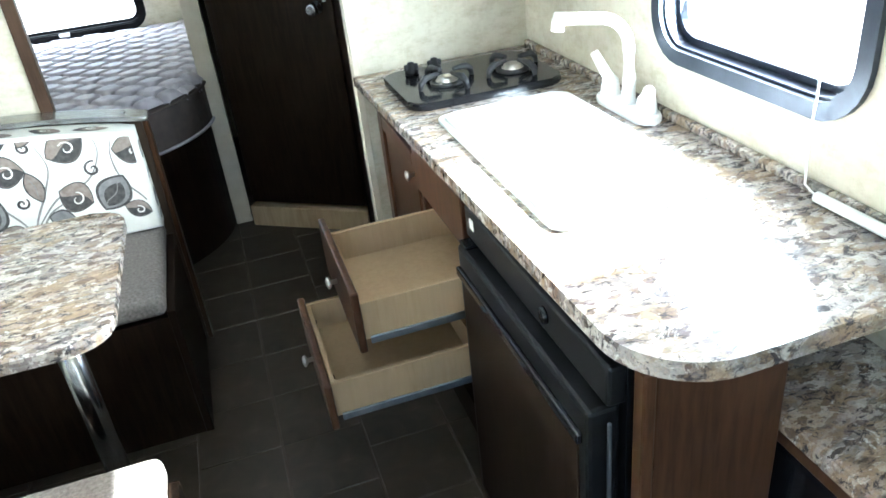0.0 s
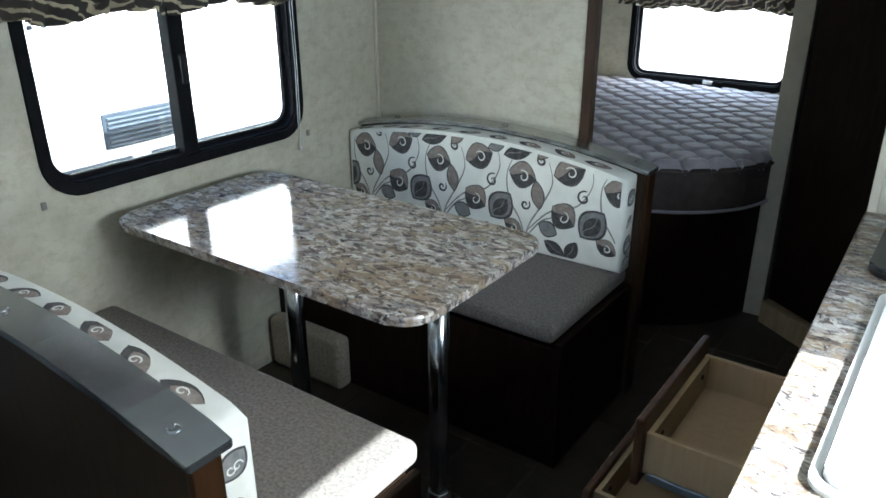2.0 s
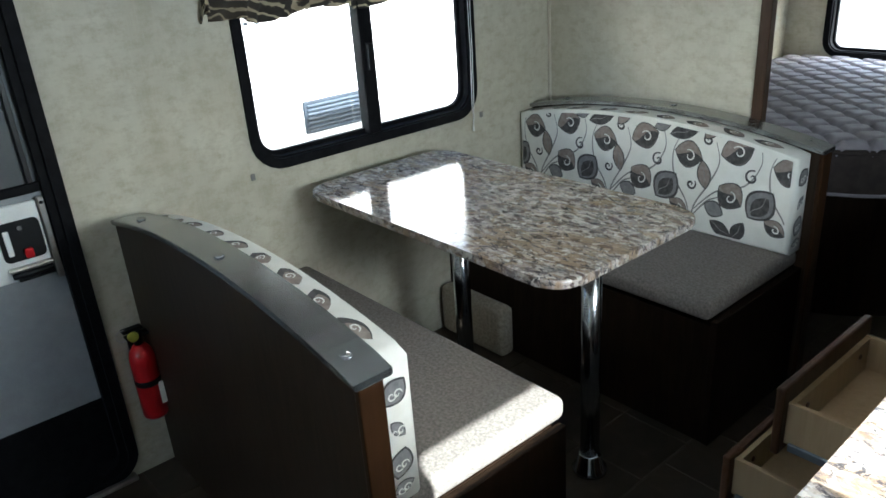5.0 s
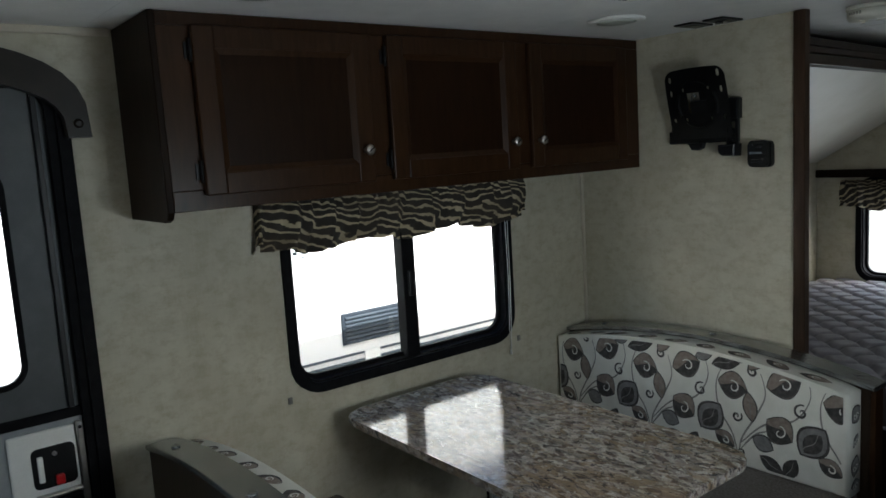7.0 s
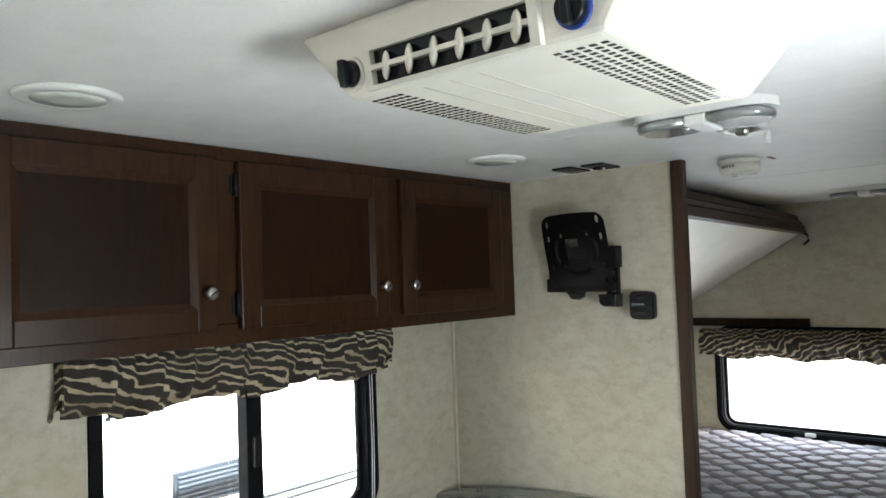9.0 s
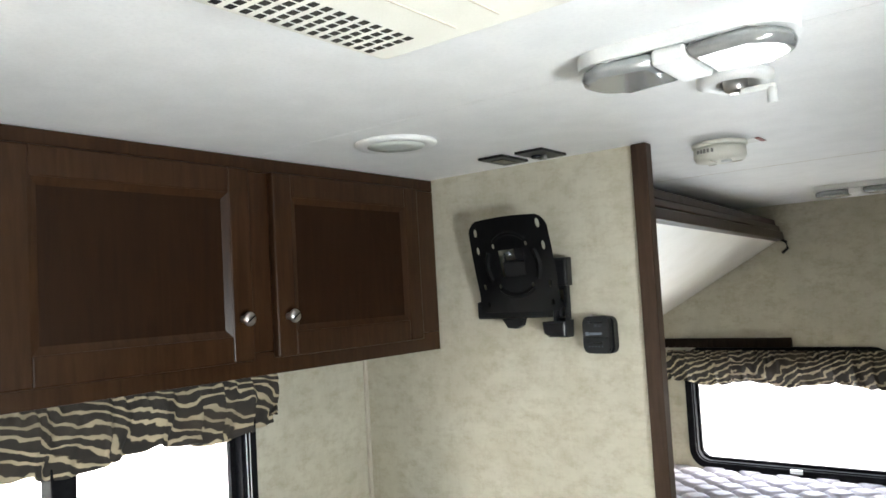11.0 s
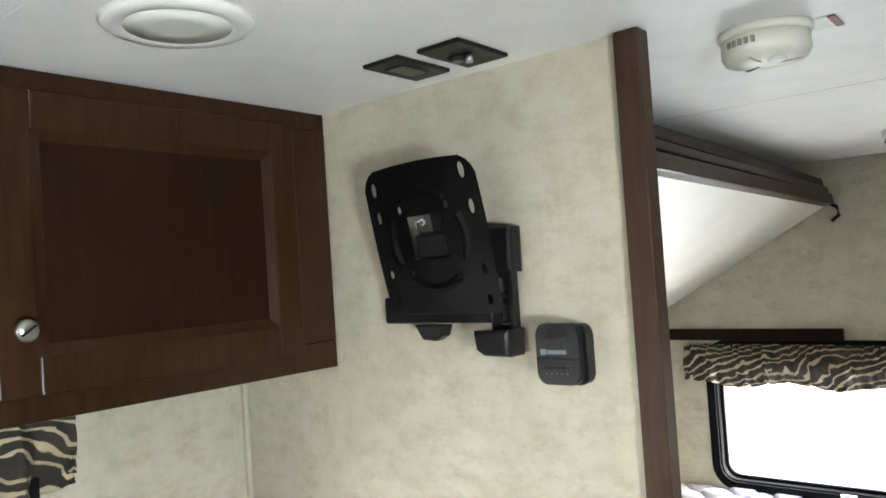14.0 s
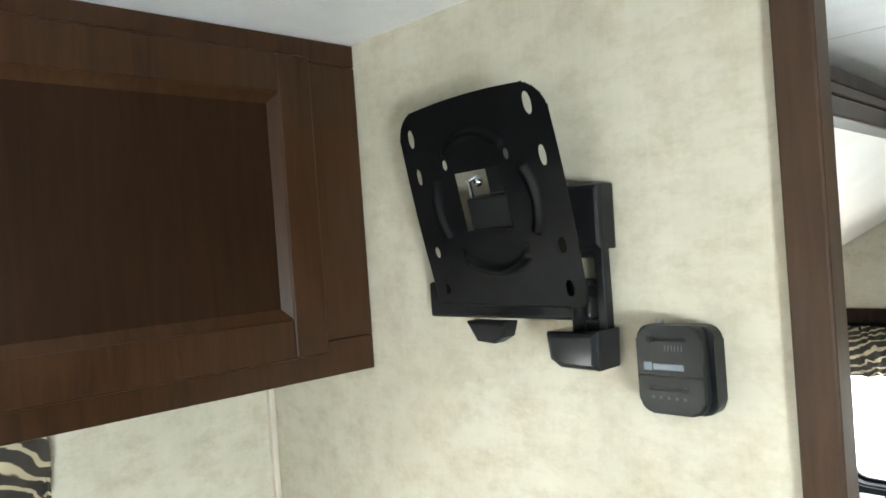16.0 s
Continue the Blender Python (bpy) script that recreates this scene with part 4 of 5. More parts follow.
HOLES = ((-0.1, 0.092, 0.005, 0.011), (0.096, 0.1, 0.0055, 0.012), (-0.1, 0.045, 0.004, 0.010), (0.1, 0.045, 0.0045, 0.011), (-0.1, -0.052, 0.004, 0.007), (0.1, -0.052, 0.005, 0.009), (-0.1, -0.1, 0.005, 0.008), (0.1, -0.1, 0.0055, 0.009),
         (-0.05, 0.052, 0.0035, 0.006), (0.05, 0.052, 0.0035, 0.006), (-0.05, -0.052, 0.0035, 0.006), (0.05, -0.052, 0.0035, 0.006))


def plate_sheet():
    """Square plate with rounded corners, a square window and slotted holes, as joined cells."""
    bm = B()
    S, C = 0.122, 0.036
    n = 48
    grid = {}
    step = 2 * S / n
    def hole(u, v):
        if abs(u) < C and -0.028 < v < 0.040:
            return True
        for hu, hv, a, b in HOLES:
            if ((u - hu) / a) ** 2 + ((v - hv) / b) ** 2 < 1:
                return True
        return False
    n = 140
    step = 2 * S / n
    def vert(i, j):
        if (i, j) not in grid:
            u, v = -S + i * step, -S + j * step
            d = 0.0
            for cu, cv, rad, a0, a1 in ((0, 0.005, 0.075, 50, 130), (0, 0.0, 0.078, 230, 310), (0, 0, 0.078, -28, 28), (0, 0, 0.078, 152, 208)):
                ang = math.degrees(math.atan2(v - cv, u - cu)) % 360
                if a0 < 0:
                    ang = (ang + 180) % 360 - 180
                if a0 < ang < a1:
                    d = max(d, 0.0055 * math.exp(-((math.hypot(u - cu, v - cv) - rad) / 0.0045) ** 2))
            for hu, hv, a, b in HOLES:
                k = math.hypot((u - hu) / a, (v - hv) / b)
                if abs(k - 1) * a < 0.6 * step:
                    u, v = hu + (u - hu) / k, hv + (v - hv) / k
            r = 0.034 if v > 0 else 0.012
            cu, cv = max(0, abs(u) - (S - r)), max(0, abs(v) - (S - r))
            k = math.hypot(cu, cv)
            if cu and cv and abs(k - r) < 0.7 * step:
                u += math.copysign(cu * (r / k - 1), u)
                v += math.copysign(cv * (r / k - 1), v)
            u, v = u * (1 + 0.035 * (1 - (v / S) ** 2)), v + 0.007 * (1 - (u / S) ** 2) * max(0.0, v / S)
            grid[i, j] = bm.verts.new((u, -d, v))
        return grid[i, j]
    for i in range(n):
        for j in range(n):
            u, v = -S + (i + 0.5) * step, -S + (j + 0.5) * step
            r = 0.034 if v > 0 else 0.012
            cu, cv = max(0, abs(u) - (S - r)), max(0, abs(v) - (S - r))
            if math.hypot(cu, cv) > r or hole(u, v):
                continue
            bm.faces.new((vert(i, j), vert(i + 1, j), vert(i + 1, j + 1), vert(i, j + 1))).smooth = True
    bmesh.ops.solidify(bm, geom=bm.faces[:], thickness=0.003)
    bmesh.ops.transform(bm, matrix=PM, verts=bm.verts)
    return bm


part("face_plate", plate_sheet(), M_FRAME, mount, "tilted square black face plate with slotted holes")
bm = box(box(B(), -0.036, 0.038, 0.006, 0.03, -0.04, 0.010, 0.003), 0.004, 0.038, 0.008, 0.028, 0.0105, 0.046, 0.003)
bmesh.ops.transform(bm, matrix=PM, verts=bm.verts)
part("tilt_head", bm, M_FRAME, mount)
bm = tube(B(), [(-0.03, 0.012, 0.0), (-0.03, 0.012, 0.03), (-0.012, 0.012, 0.034)], 0.003, 8)
ball(bm, (-0.012, 0.01, 0.028), 0.006)
bmesh.ops.transform(bm, matrix=PM, verts=bm.verts)
part("tilt_bolt", bm, M_CHROME, mount)

thermo = thing("thermostat", "charcoal plastic wall thermostat with slide levers", "thermostat", (0.81, 3.0, 1.49))
part("body", prism(B(), rrect(0.7755, 1.4895, 0.8465, 1.5775, 0.014, 8), 2.978, 2.9995, XZ, 0.0025), M_THERM, thermo)
face = part("cover", prism(B(), rrect(0.7715, 1.4915, 0.8420, 1.5800, 0.014, 8), 2.962, 2.9765, XZ, 0.003), M_THERM, thermo)
part("seam", box(B(), 0.7722, 0.8413, 2.9612, 2.9625, 1.5285, 1.5303), M_GLOSSB, face)
for z, lever_x in ((1.5655, 0.786), (1.5165, 0.822)):
    slot = part("slot", box(B(), 0.783, 0.826, 2.9612, 2.963, z - 0.0022, z + 0.0022, 0.001), M_GLOSSB, face)
    part("lever", box(B(), lever_x, lever_x + 0.005, 2.957, 2.9625, z - 0.003, z + 0.003, 0.001), M_THERM, slot)
part("name_bar", box(B(), 0.7790, 0.7880, 2.9613, 2.9622, 1.5345, 1.5430, 0.0003, 1), M_BAR, face, "plain grey maker's mark")
part("name_bar", box(B(), 0.7895, 0.8220, 2.9613, 2.9622, 1.5355, 1.5415, 0.0003, 1), M_BAR, face, "plain grey maker's bar")
bm = B()
for i in range(6):
    box(bm, 0.8030 + i * 0.0035, 0.8037 + i * 0.0035, 2.9615, 2.9624, 1.5545, 1.5600)
for i in range(5):
    box(bm, 0.7860 + i * 0.0085, 0.7888 + i * 0.0085, 2.9615, 2.9624, 1.5065, 1.5092)
tagged(part("scale_marks", bm, M_SLAT, face), kind="stuff")
part("top_pin", cyl(B(), (0.786, 2.985, 1.577), (0.786, 2.985, 1.583), 0.004, n=10), M_NICKEL, thermo)

# ---- ceiling fittings ----
def square_socket(x0, y0, x1, y1, kind):
    s = thing("ceiling_socket", "black square socket plate set in the ceiling", "socket", ((x0 + x1) / 2, (y0 + y1) / 2, H), "ceiling sockets")
    part("plate", box(B(), x0, x1, y0, y1, H - 0.007, H - 0.0005, 0.002), M_FRAME, s)
    cx, cy = (x0 + x1) / 2, (y0 + y1) / 2
    if kind:
        part("connector", lathe(B(), (cx + 0.01, cy, H - 0.007), [(0.006, 0.0), (0.006, -0.012), (0.004, -0.012)], "Z", 12), M_NICKEL, s)
        part("hub", lathe(B(), (cx - 0.012, cy, H - 0.007), [(0.014, 0.0), (0.012, -0.006), (0.005, -0.006)], "Z", 16), M_GLOSSB, s)
    else:
        part("outlet_face", box(B(), cx - 0.017, cx + 0.017, cy - 0.03, cy + 0.03, H - 0.0085, H - 0.0065, 0.001), M_GLOSSB, s)


square_socket(0.590, 2.822, 0.662, 2.943, 0)
square_socket(0.692, 2.828, 0.768, 2.948, 1)


def puck(x, y):
    p = thing("ceiling_light", "round white recessed ceiling light, switched off", "ceiling light", (x, y, H), "round ceiling lights")
    part("rim", lathe(B(), (x, y, H), [(0.088, -0.0005), (0.088, -0.004), (0.083, -0.009), (0.064, -0.0095), (0.0615, -0.008)], "Z", 40), M_WHITEP, p)
    part("lens", lathe(B(), (x, y, H - 0.004), [(0.0613, 0.0), (0.0613, -0.0051), (0.03, -0.0062)], "Z", 36), M_DIFF, p)


puck(0.560, 1.325)
puck(0.592, 2.517)


def dome_pair(x, y, length, width, turn, label):
    d = thing("dome_light", label, "ceiling light", (x, y, H), "oval dome lights")
    rot = Matrix.Translation((x, y, H)) @ Matrix.Rotation(turn, 4, "Z")
    bm = B()
    pts = rrect(-length / 2, -width / 2, length / 2, width / 2, width / 2 - 0.002, 10)
    prism(bm, pts, -0.02, -0.0005, XY, 0.005)
    bmesh.ops.transform(bm, matrix=rot, verts=bm.verts)
    part("base", bm, M_WHITEP, d)
    for s in (-1, 1):
        bm = B()
        h = width / 2 - 0.005
        half = [(s * 0.0245, h)] + [(s * (length / 2 - 0.005 - h * 0.8 + h * 0.8 * math.cos(radians(90 - 15 * i))), h * math.sin(radians(90 - 15 * i))) for i in range(13)] + [(s * 0.0245, -h)]
        prism(bm, half, -0.042, -0.0205, XY, 0.010)
        for fc in bm.faces:
            fc.smooth = len(fc.verts) == 4
        bmesh.ops.transform(bm, matrix=rot, verts=bm.verts)
        part("lens", bm, M_LENS, d, "clear plastic lens")
    bm = box(B(), -0.024, 0.024, -width / 2 + 0.004, width / 2 - 0.004, -0.0435, -0.0202, 0.006)
    bmesh.ops.transform(bm, matrix=rot, verts=bm.verts)
    part("switch_bridge", bm, M_WHITEP, d)


M_LENS = mottled("clear_ribbed_lens", (0.50, 0.51, 0.50), (0.62, 0.63, 0.62), 40, 0.16, 0.08, 60, 0.3)
M_LENS.node_tree.nodes["Principled BSDF"].inputs["Transmission Weight"].default_value = 0.5
dome_pair(1.285, 2.322, 0.30, 0.12, radians(0), "oval double dome light with clear lenses, switched off")
dome_pair(1.155, 4.49, 0.30, 0.11, radians(0), "oval double dome light over the bed, switched off")

SX, SY = 1.068, 3.163
smoke = thing("smoke_alarm", "cream round smoke alarm on the ceiling", "smoke alarm", (SX, SY, H))
part("base", lathe(B(), (SX, SY, H), [(0.064, -0.0005), (0.064, -0.010), (0.058, -0.012)], "Z", 40), M_ALMOND, smoke)
cov = part("cover", lathe(B(), (SX, SY, H - 0.012), [(0.060, 0), (0.061, -0.022), (0.056, -0.032), (0.022, -0.036)], "Z", 40), M_ALMOND, smoke)
part("test_button", lathe(B(), (SX + 0.018, SY - 0.014, H - 0.0465), [(0.013, 0), (0.012, -0.004), (0.004, -0.005)], "Z", 18), M_WHITEP, cov)
# slots and grooves are darker pieces on the cover, their shade in the colour
for i in range(5):
    a = radians(-125 + 9 * i)
    bm = box(B(), -0.0008, 0.002, -0.0025, 0.0025, -0.0045, 0.0045)
    bmesh.ops.transform(bm, matrix=Matrix.Translation((SX + 0.0612 * math.cos(a), SY + 0.0612 * math.sin(a), H - 0.024)) @ Matrix.Rotation(a, 4, "Z"), verts=bm.verts)
    part("sounder_slot", bm, M_STEM, cov)
for k in range(3):
    a = radians(20 + 120 * k)
    part("face_groove", tube(B(), [(SX + r * math.cos(a), SY + r * math.sin(a), H - 0.0485 + 0.0018 * (r > 0.04)) for r in (0.018, 0.034, 0.05)], 0.0012, 6), M_BEIGET, cov)
pull_tab = thing("pull_tab", "white paper pull tab stuck to the ceiling", "sticker", (1.14, 3.19, H))
part("paper", box(B(), 1.120, 1.150, 3.165, 3.225, H - 0.002, H - 0.0004), M_PAPER, pull_tab)
part("printed_end", box(B(), 1.150, 1.160, 3.166, 3.226, H - 0.0024, H - 0.0004), material("red_brown_ink", (0.22, 0.05, 0.03), 0.6), pull_tab, "red-brown printed end")

fan = thing("vent_crank", "white plastic roof vent crank on the ceiling", "vent", (1.283, 2.567, H))
part("base_ring", lathe(B(), (1.283, 2.567, H), [(0.06, -0.0005), (0.06, -0.012), (0.05, -0.018), (0.03, -0.012), (0.028, -0.004)], "Z", 30), M_WHITEP, fan)
part("knob", lathe(B(), (1.283, 2.567, H - 0.004), [(0.02, 0), (0.018, -0.02), (0.01, -0.026)], "Z", 20), M_NICKEL, fan)
part("arm", box(B(), 1.288, 1.345, 2.561, 2.575, H - 0.034, H - 0.024, 0.003), M_WHITEP, fan)
part("grip", cyl(B(), (1.338, 2.568, H - 0.03), (1.338, 2.568, H - 0.055), 0.008, n=14), M_WHITEP, fan)

# ---- roof air conditioner ----
ac = thing("air_conditioner", "cream plastic ceiling air conditioner with louvers and dials", "air conditioner", (1.34, 1.65, H))
AX0, AX1, AY0, AY1 = 1.150, 1.532, 1.435, 1.862
bm = B()
lo = [(AX0, AY0), (AX1, AY0), (AX1, AY1), (AX0, AY1)]
hi = [(AX0 - 0.085, AY0 - 0.015), (AX1 + 0.07, AY0 - 0.015), (AX1 + 0.06, AY1 + 0.06), (AX0 - 0.05, AY1 + 0.03)]
vl = [bm.verts.new((x, y, H - 0.098)) for x, y in lo]
vh = [bm.verts.new((x, y, H - 0.0005)) for x, y in hi]
bm.faces.new(vl)
bm.faces.new(vh)
for k in range(4):
    bm.faces.new((vl[k], vl[(k + 1) % 4], vh[(k + 1) % 4], vh[k]))
bmesh.ops.bevel(bm, geom=bm.edges[:], offset=0.012, segments=3, affect="EDGES", profile=0.5)
for fc in bm.faces:
    fc.smooth = False
shroud = part("shroud", bm, M_ALMOND, ac)
# front face frame: points from its lower edge
fa, fb = Vector((0, AY0, H - 0.098)), Vector((0, AY0 - 0.015, H - 0.0005))


def on_front(x, t, out=0.0):
    p = fa.lerp(fb, t)
    n = Vector((0, -(fb.z - fa.z), fb.y - fa.y)).normalized()
    return Vector((x, p.y, p.z)) + n * out


def front_slab(x0, x1, t0, t1, o0, o1):
    bm = B()
    v = [bm.verts.new(on_front(x, t, o)) for o in (o0, o1) for x, t in ((x0, t0), (x1, t0), (x1, t1), (x0, t1))]
    bm.faces.new(v[:4])
    bm.faces.new(v[4:])
    for k in range(4):
        bm.faces.new((v[k], v[(k + 1) % 4], v[4 + (k + 1) % 4], v[4 + k]))
    return bm


LX0, LX1 = 1.212, 1.450
# black slab on the closed face paints the shade inside the louver opening
part("louver_shade", front_slab(LX0, LX1, 0.06, 0.50, 0.0004, 0.0018), M_GLOSSB, ac, "black slab for the shade inside the louver opening")
part("louver_bar", front_slab(LX0, LX1, 0.25, 0.31, 0.002, 0.014), M_ALMOND, ac)
for a, b, c, d in ((LX0 - 0.012, LX1 + 0.012, 0.50, 0.57), (LX0 - 0.012, LX1 + 0.012, 0.005, 0.06), (LX0 - 0.012, LX0, 0.06, 0.50), (LX1, LX1 + 0.012, 0.06, 0.50)):
    part("louver_frame", front_slab(a, b, c, d, 0.0005, 0.011), M_ALMOND, ac)
for i in range(6):
    x = LX0 + 0.02 + (LX1 - LX0 - 0.04) * i / 5
    bm = B()
    c = on_front(x, 0.28, 0.004)
    ball(bm, c, 0.019, 0.28, 0.9, 0.95, 16)
    bmesh.ops.rotate(bm, cent=c, matrix=Matrix.Rotation(radians(48), 3, "Z"), verts=bm.verts)
    part("vane", bm, M_ALMOND, ac)
for x, mat in ((1.168, M_ALMOND), (1.500, M_BLUE)):
    n = on_front(x, 0.5, 1) - on_front(x, 0.5, 0)
    p = on_front(x, 0.30, 0.0)
    part("dial_bezel", cyl(B(), p, p + n * 0.004, 0.022, 0.0215, 26), mat, ac)
    k = part("dial", cyl(B(), p + n * 0.004, p + n * 0.014, 0.0175, 0.016, 26), M_THERM, ac)
    bm = box(B(), -0.005, 0.005, -0.018, 0.018, -0.006, 0.006, 0.003)
    bmesh.ops.transform(bm, matrix=Matrix.Translation(p + n * 0.018) @ n.to_track_quat("Z", "Y").to_matrix().to_4x4(), verts=bm.verts)
    part("dial_grip", bm, M_THERM, k)
# black blocks on the flat underside stand for the shade in intake holes
for gx0, gx1 in ((AX0 + 0.012, AX0 + 0.07), (AX1 - 0.085, AX1 - 0.012)):
    bm = B()
    for i in range(26):
        for j in range(5):
            x = gx0 + (gx1 - gx0) * (j + 0.5) / 5
            y = AY0 + 0.035 + (AY1 - AY0 - 0.075) * i / 25
            box(bm, x - 0.0042, x + 0.0042, y - 0.0036, y + 0.0036, H - 0.0892, H - 0.0985)
    tagged(part("intake_grille", bm, M_GLOSSB, ac), kind="stuff")
# darker beige strips, groove shade put into colour rather than cut
for i in range(3):
    x = AX0 + 0.11 + i * 0.045
    part("groove", box(B(), x - 0.001, x + 0.001, AY0 + 0.03, AY1 - 0.03, H - 0.0988, H - 0.0876), M_BEIGET, ac)

# ---- bed alcove ----
bed = thing("bed", "bed with grey quilted mattress on a dark base", "bed", (0.7, 4.2, 0))
def bed_edge(y):
    """Right edge of the mattress: the foot corner is rounded off."""
    t = max(0.0, (3.86 - y) / 0.52)
    return 1.40 - 0.62 * (1 - math.sqrt(max(0.0, 1 - min(t, 1.0) ** 2)))
bm = B()
MZ, Y0, Y1 = 0.715, 3.34, YB - 0.012
nx, ny = 180, 330
rows = []
for j in range(ny + 1):
    y = Y0 + (Y1 - Y0) * j / ny
    xe = bed_edge(y)
    row = []
    for i in range(nx + 1):
        x = 0.012 + (xe - 0.012) * i / nx
        k = math.floor(y / 0.072)
        wave = 0.027 * math.cos(2 * math.pi * x / 0.17)
        q = min(1.0, min(abs(y - g * 0.072 - wave * (1 if g % 2 else -1)) for g in (k - 1, k, k + 1, k + 2)) / 0.026)
        e = min(1.0, min(xe - x, y - Y0, x - 0.012) / 0.06)
        z = MZ - 0.034 + 0.044 * q ** 0.5 - 0.03 * (1 - max(0, e)) ** 2 + 0.012 * noise.noise((x * 2.2, y * 2.2, 0))
        row.append(bm.verts.new((x, y, z)))
    rows.append(row)
for a, b in zip(rows, rows[1:]):
    for i in range(nx):
        bm.faces.new((a[i], a[i + 1], b[i + 1], b[i])).smooth = True
top = part("mattress_top", bm, M_MATT, bed, "grey-mauve scale-quilted mattress top")
bm = B()
outline = [(0.012, Y0 + 0.004)] + [(bed_edge(Y0 + 0.004 + (Y1 - Y0 - 0.01) * i / 40) - 0.004, Y0 + 0.004 + (Y1 - Y0 - 0.01) * i / 40) for i in range(41)] + [(0.012, Y1 - 0.006)]
prism(bm, outline, MZ - 0.20, MZ - 0.024, XY)
part("mattress_side", bm, M_MATTSIDE, bed, "dark brown mattress side")
for z in (MZ - 0.035, MZ - 0.195):
    part("piping", tube(B(), [(u + 0.004, v - 0.002, z) for u, v in outline[:-1]], 0.007, 8), M_MATT if z < MZ - 0.1 else M_MATTSIDE, bed)
bm = B()
prism(bm, [(0.0 + u * 0.985 + 0.002, v + 0.02) for u, v in outline], 0.001, MZ - 0.203, XY)
part("base", bm, M_DARK, bed)

single("bunk_ledge", box(B(), 0.002, 0.745, YB - 0.03, YB - 0.001, 1.315, 1.36, 0.004), M_DARK, "dark wood bunk support ledge on the wall", "ledge")
bunk = thing("folding_bunk", "folding upper bunk tipped up, white underside and dark rail", "bunk", (0.4, 4.1, 1.4))
bm = B()


def bunk_beam(bm, lo, hi, y0, y1, drop):
    """A rail along y whose section runs from lo to hi and sinks by drop at the far end."""
    pts = [(lo[0], lo[1]), (hi[0], lo[1] + 0.006), (hi[0] - 0.006, hi[1] + 0.004), (lo[0], hi[1])]
    a = [bm.verts.new((u, y0, v)) for u, v in pts]
    b = [bm.verts.new((u, y1, v - drop)) for u, v in pts]
    fs = [bm.faces.new(a), bm.faces.new(b)] + [bm.faces.new((a[k], a[(k + 1) % 4], b[(k + 1) % 4], b[k])) for k in range(4)]
    bmesh.ops.bevel(bm, geom=list({e for f in fs for e in f.edges}), offset=0.004, segments=2, affect="EDGES", profile=0.5)
    return bm


v = [bm.verts.new(p) for p in ((0.006, 3.06, 1.405), (0.72, 3.06, 1.855), (0.72, YB - 0.012, 1.815), (0.006, YB - 0.012, 1.405), (0.002, 3.06, 1.43), (0.71, 3.06, 1.878), (0.71, YB - 0.012, 1.838), (0.002, YB - 0.012, 1.43))]
for f in ((0, 1, 2, 3), (4, 5, 6, 7), (0, 1, 5, 4), (1, 2, 6, 5), (2, 3, 7, 6), (3, 0, 4, 7)):
    bm.faces.new([v[k] for k in f])
part("underside_board", bm, M_BUNK, bunk)
part("front_rail", bunk_beam(B(), (0.705, 1.85), (0.75, 1.892), 3.06, YB - 0.012, 0.040), M_CAB, bunk)
part("board_edge", bunk_beam(B(), (0.69, 1.897), (0.738, 1.924), 3.06, YB - 0.02, 0.045), M_POST, bunk, "brown wooden board edge")
part("bunk_mattress", bunk_beam(B(), (0.58, 1.928), (0.73, 1.962), 3.06, YB - 0.06, 0.055), M_MATTSIDE, bunk, "thin dark mattress edge above the rail")
part("latch_hook", tube(B(), [(0.735, YB - 0.03, 1.82), (0.76, YB - 0.03, 1.805), (0.765, YB - 0.03, 1.775), (0.74, YB - 0.03, 1.755)], 0.007, 8), M_FRAME, bunk)

# bathroom door, set at an angle
door_2 = thing("door_2", "dark espresso bathroom door set at an angle", "door", (1.65, 3.5, 0.1))
DA, DB = Vector((1.455, 3.745, 0)), Vector((1.93, 3.41, 0))
dd = (DB - DA)
DM = Matrix.Translation(DA) @ Matrix.Rotation(math.atan2(dd.y, dd.x), 4, "Z")
L = dd.length
def angled(bm):
    bmesh.ops.transform(bm, matrix=DM, verts=bm.verts)
    return bm
part("panel", angled(box(B(), 0.012, L - 0.01, 0.012, 0.042, 0.115, H - 0.06, 0.003)), M_DARK, door_2)
part("handle_plate", angled(lathe(B(), (L - 0.075, 0.012, 0.965), [(0.026, 0), (0.026, -0.008), (0.012, -0.012), (0.012, -0.03), (0.024, -0.04), (0.026, -0.05), (0.016, -0.06)], "Y", 22)), M_CHROME, door_2, "round chrome door knob")
part("hinge_bolt", angled(box(B(), L - 0.045, L - 0.033, 0.004, 0.012, 0.985, 1.015, 0.002)), M_NICKEL, door_2)
step_ob = single("threshold", angled(box(B(), 0.0, L, -0.006, 0.05, 0.0, 0.098, 0.004)), M_RISER, "pale oak-look step under the bathroom door", "step", kind="structure")
single("lintel", angled(box(B(), 0.0, L, 0.0, 0.05, H - 0.055, H - 0.001)), M_DARK, "dark head board above the bathroom door", "trim", kind="structure")
single("bath_back", box(B(), 1.46, W, YB - 0.04, YB - 0.002, 0, H), M_WALL, "plain wall closing the bathroom", "wall", kind="structure")

# ---- kitchen ----
KX, KZ = 1.876, 0.885
worktop = thing("kitchen_worktop", "granite-look laminate kitchen worktop with rounded end", "worktop", (2.1, 1.9, 0.82))
r = 0.14
pts = [(W - 0.001, 2.718), (KX - 0.034, 2.718)] + [(KX + r - r * math.cos(radians(a)), 1.112 + r - r * math.sin(radians(a))) for a in range(0, 91, 9)] + [(W - 0.001, 1.112)]
part("top", prism(B(), pts, KZ - 0.032, KZ, XY, 0.006), M_GRAN, worktop)
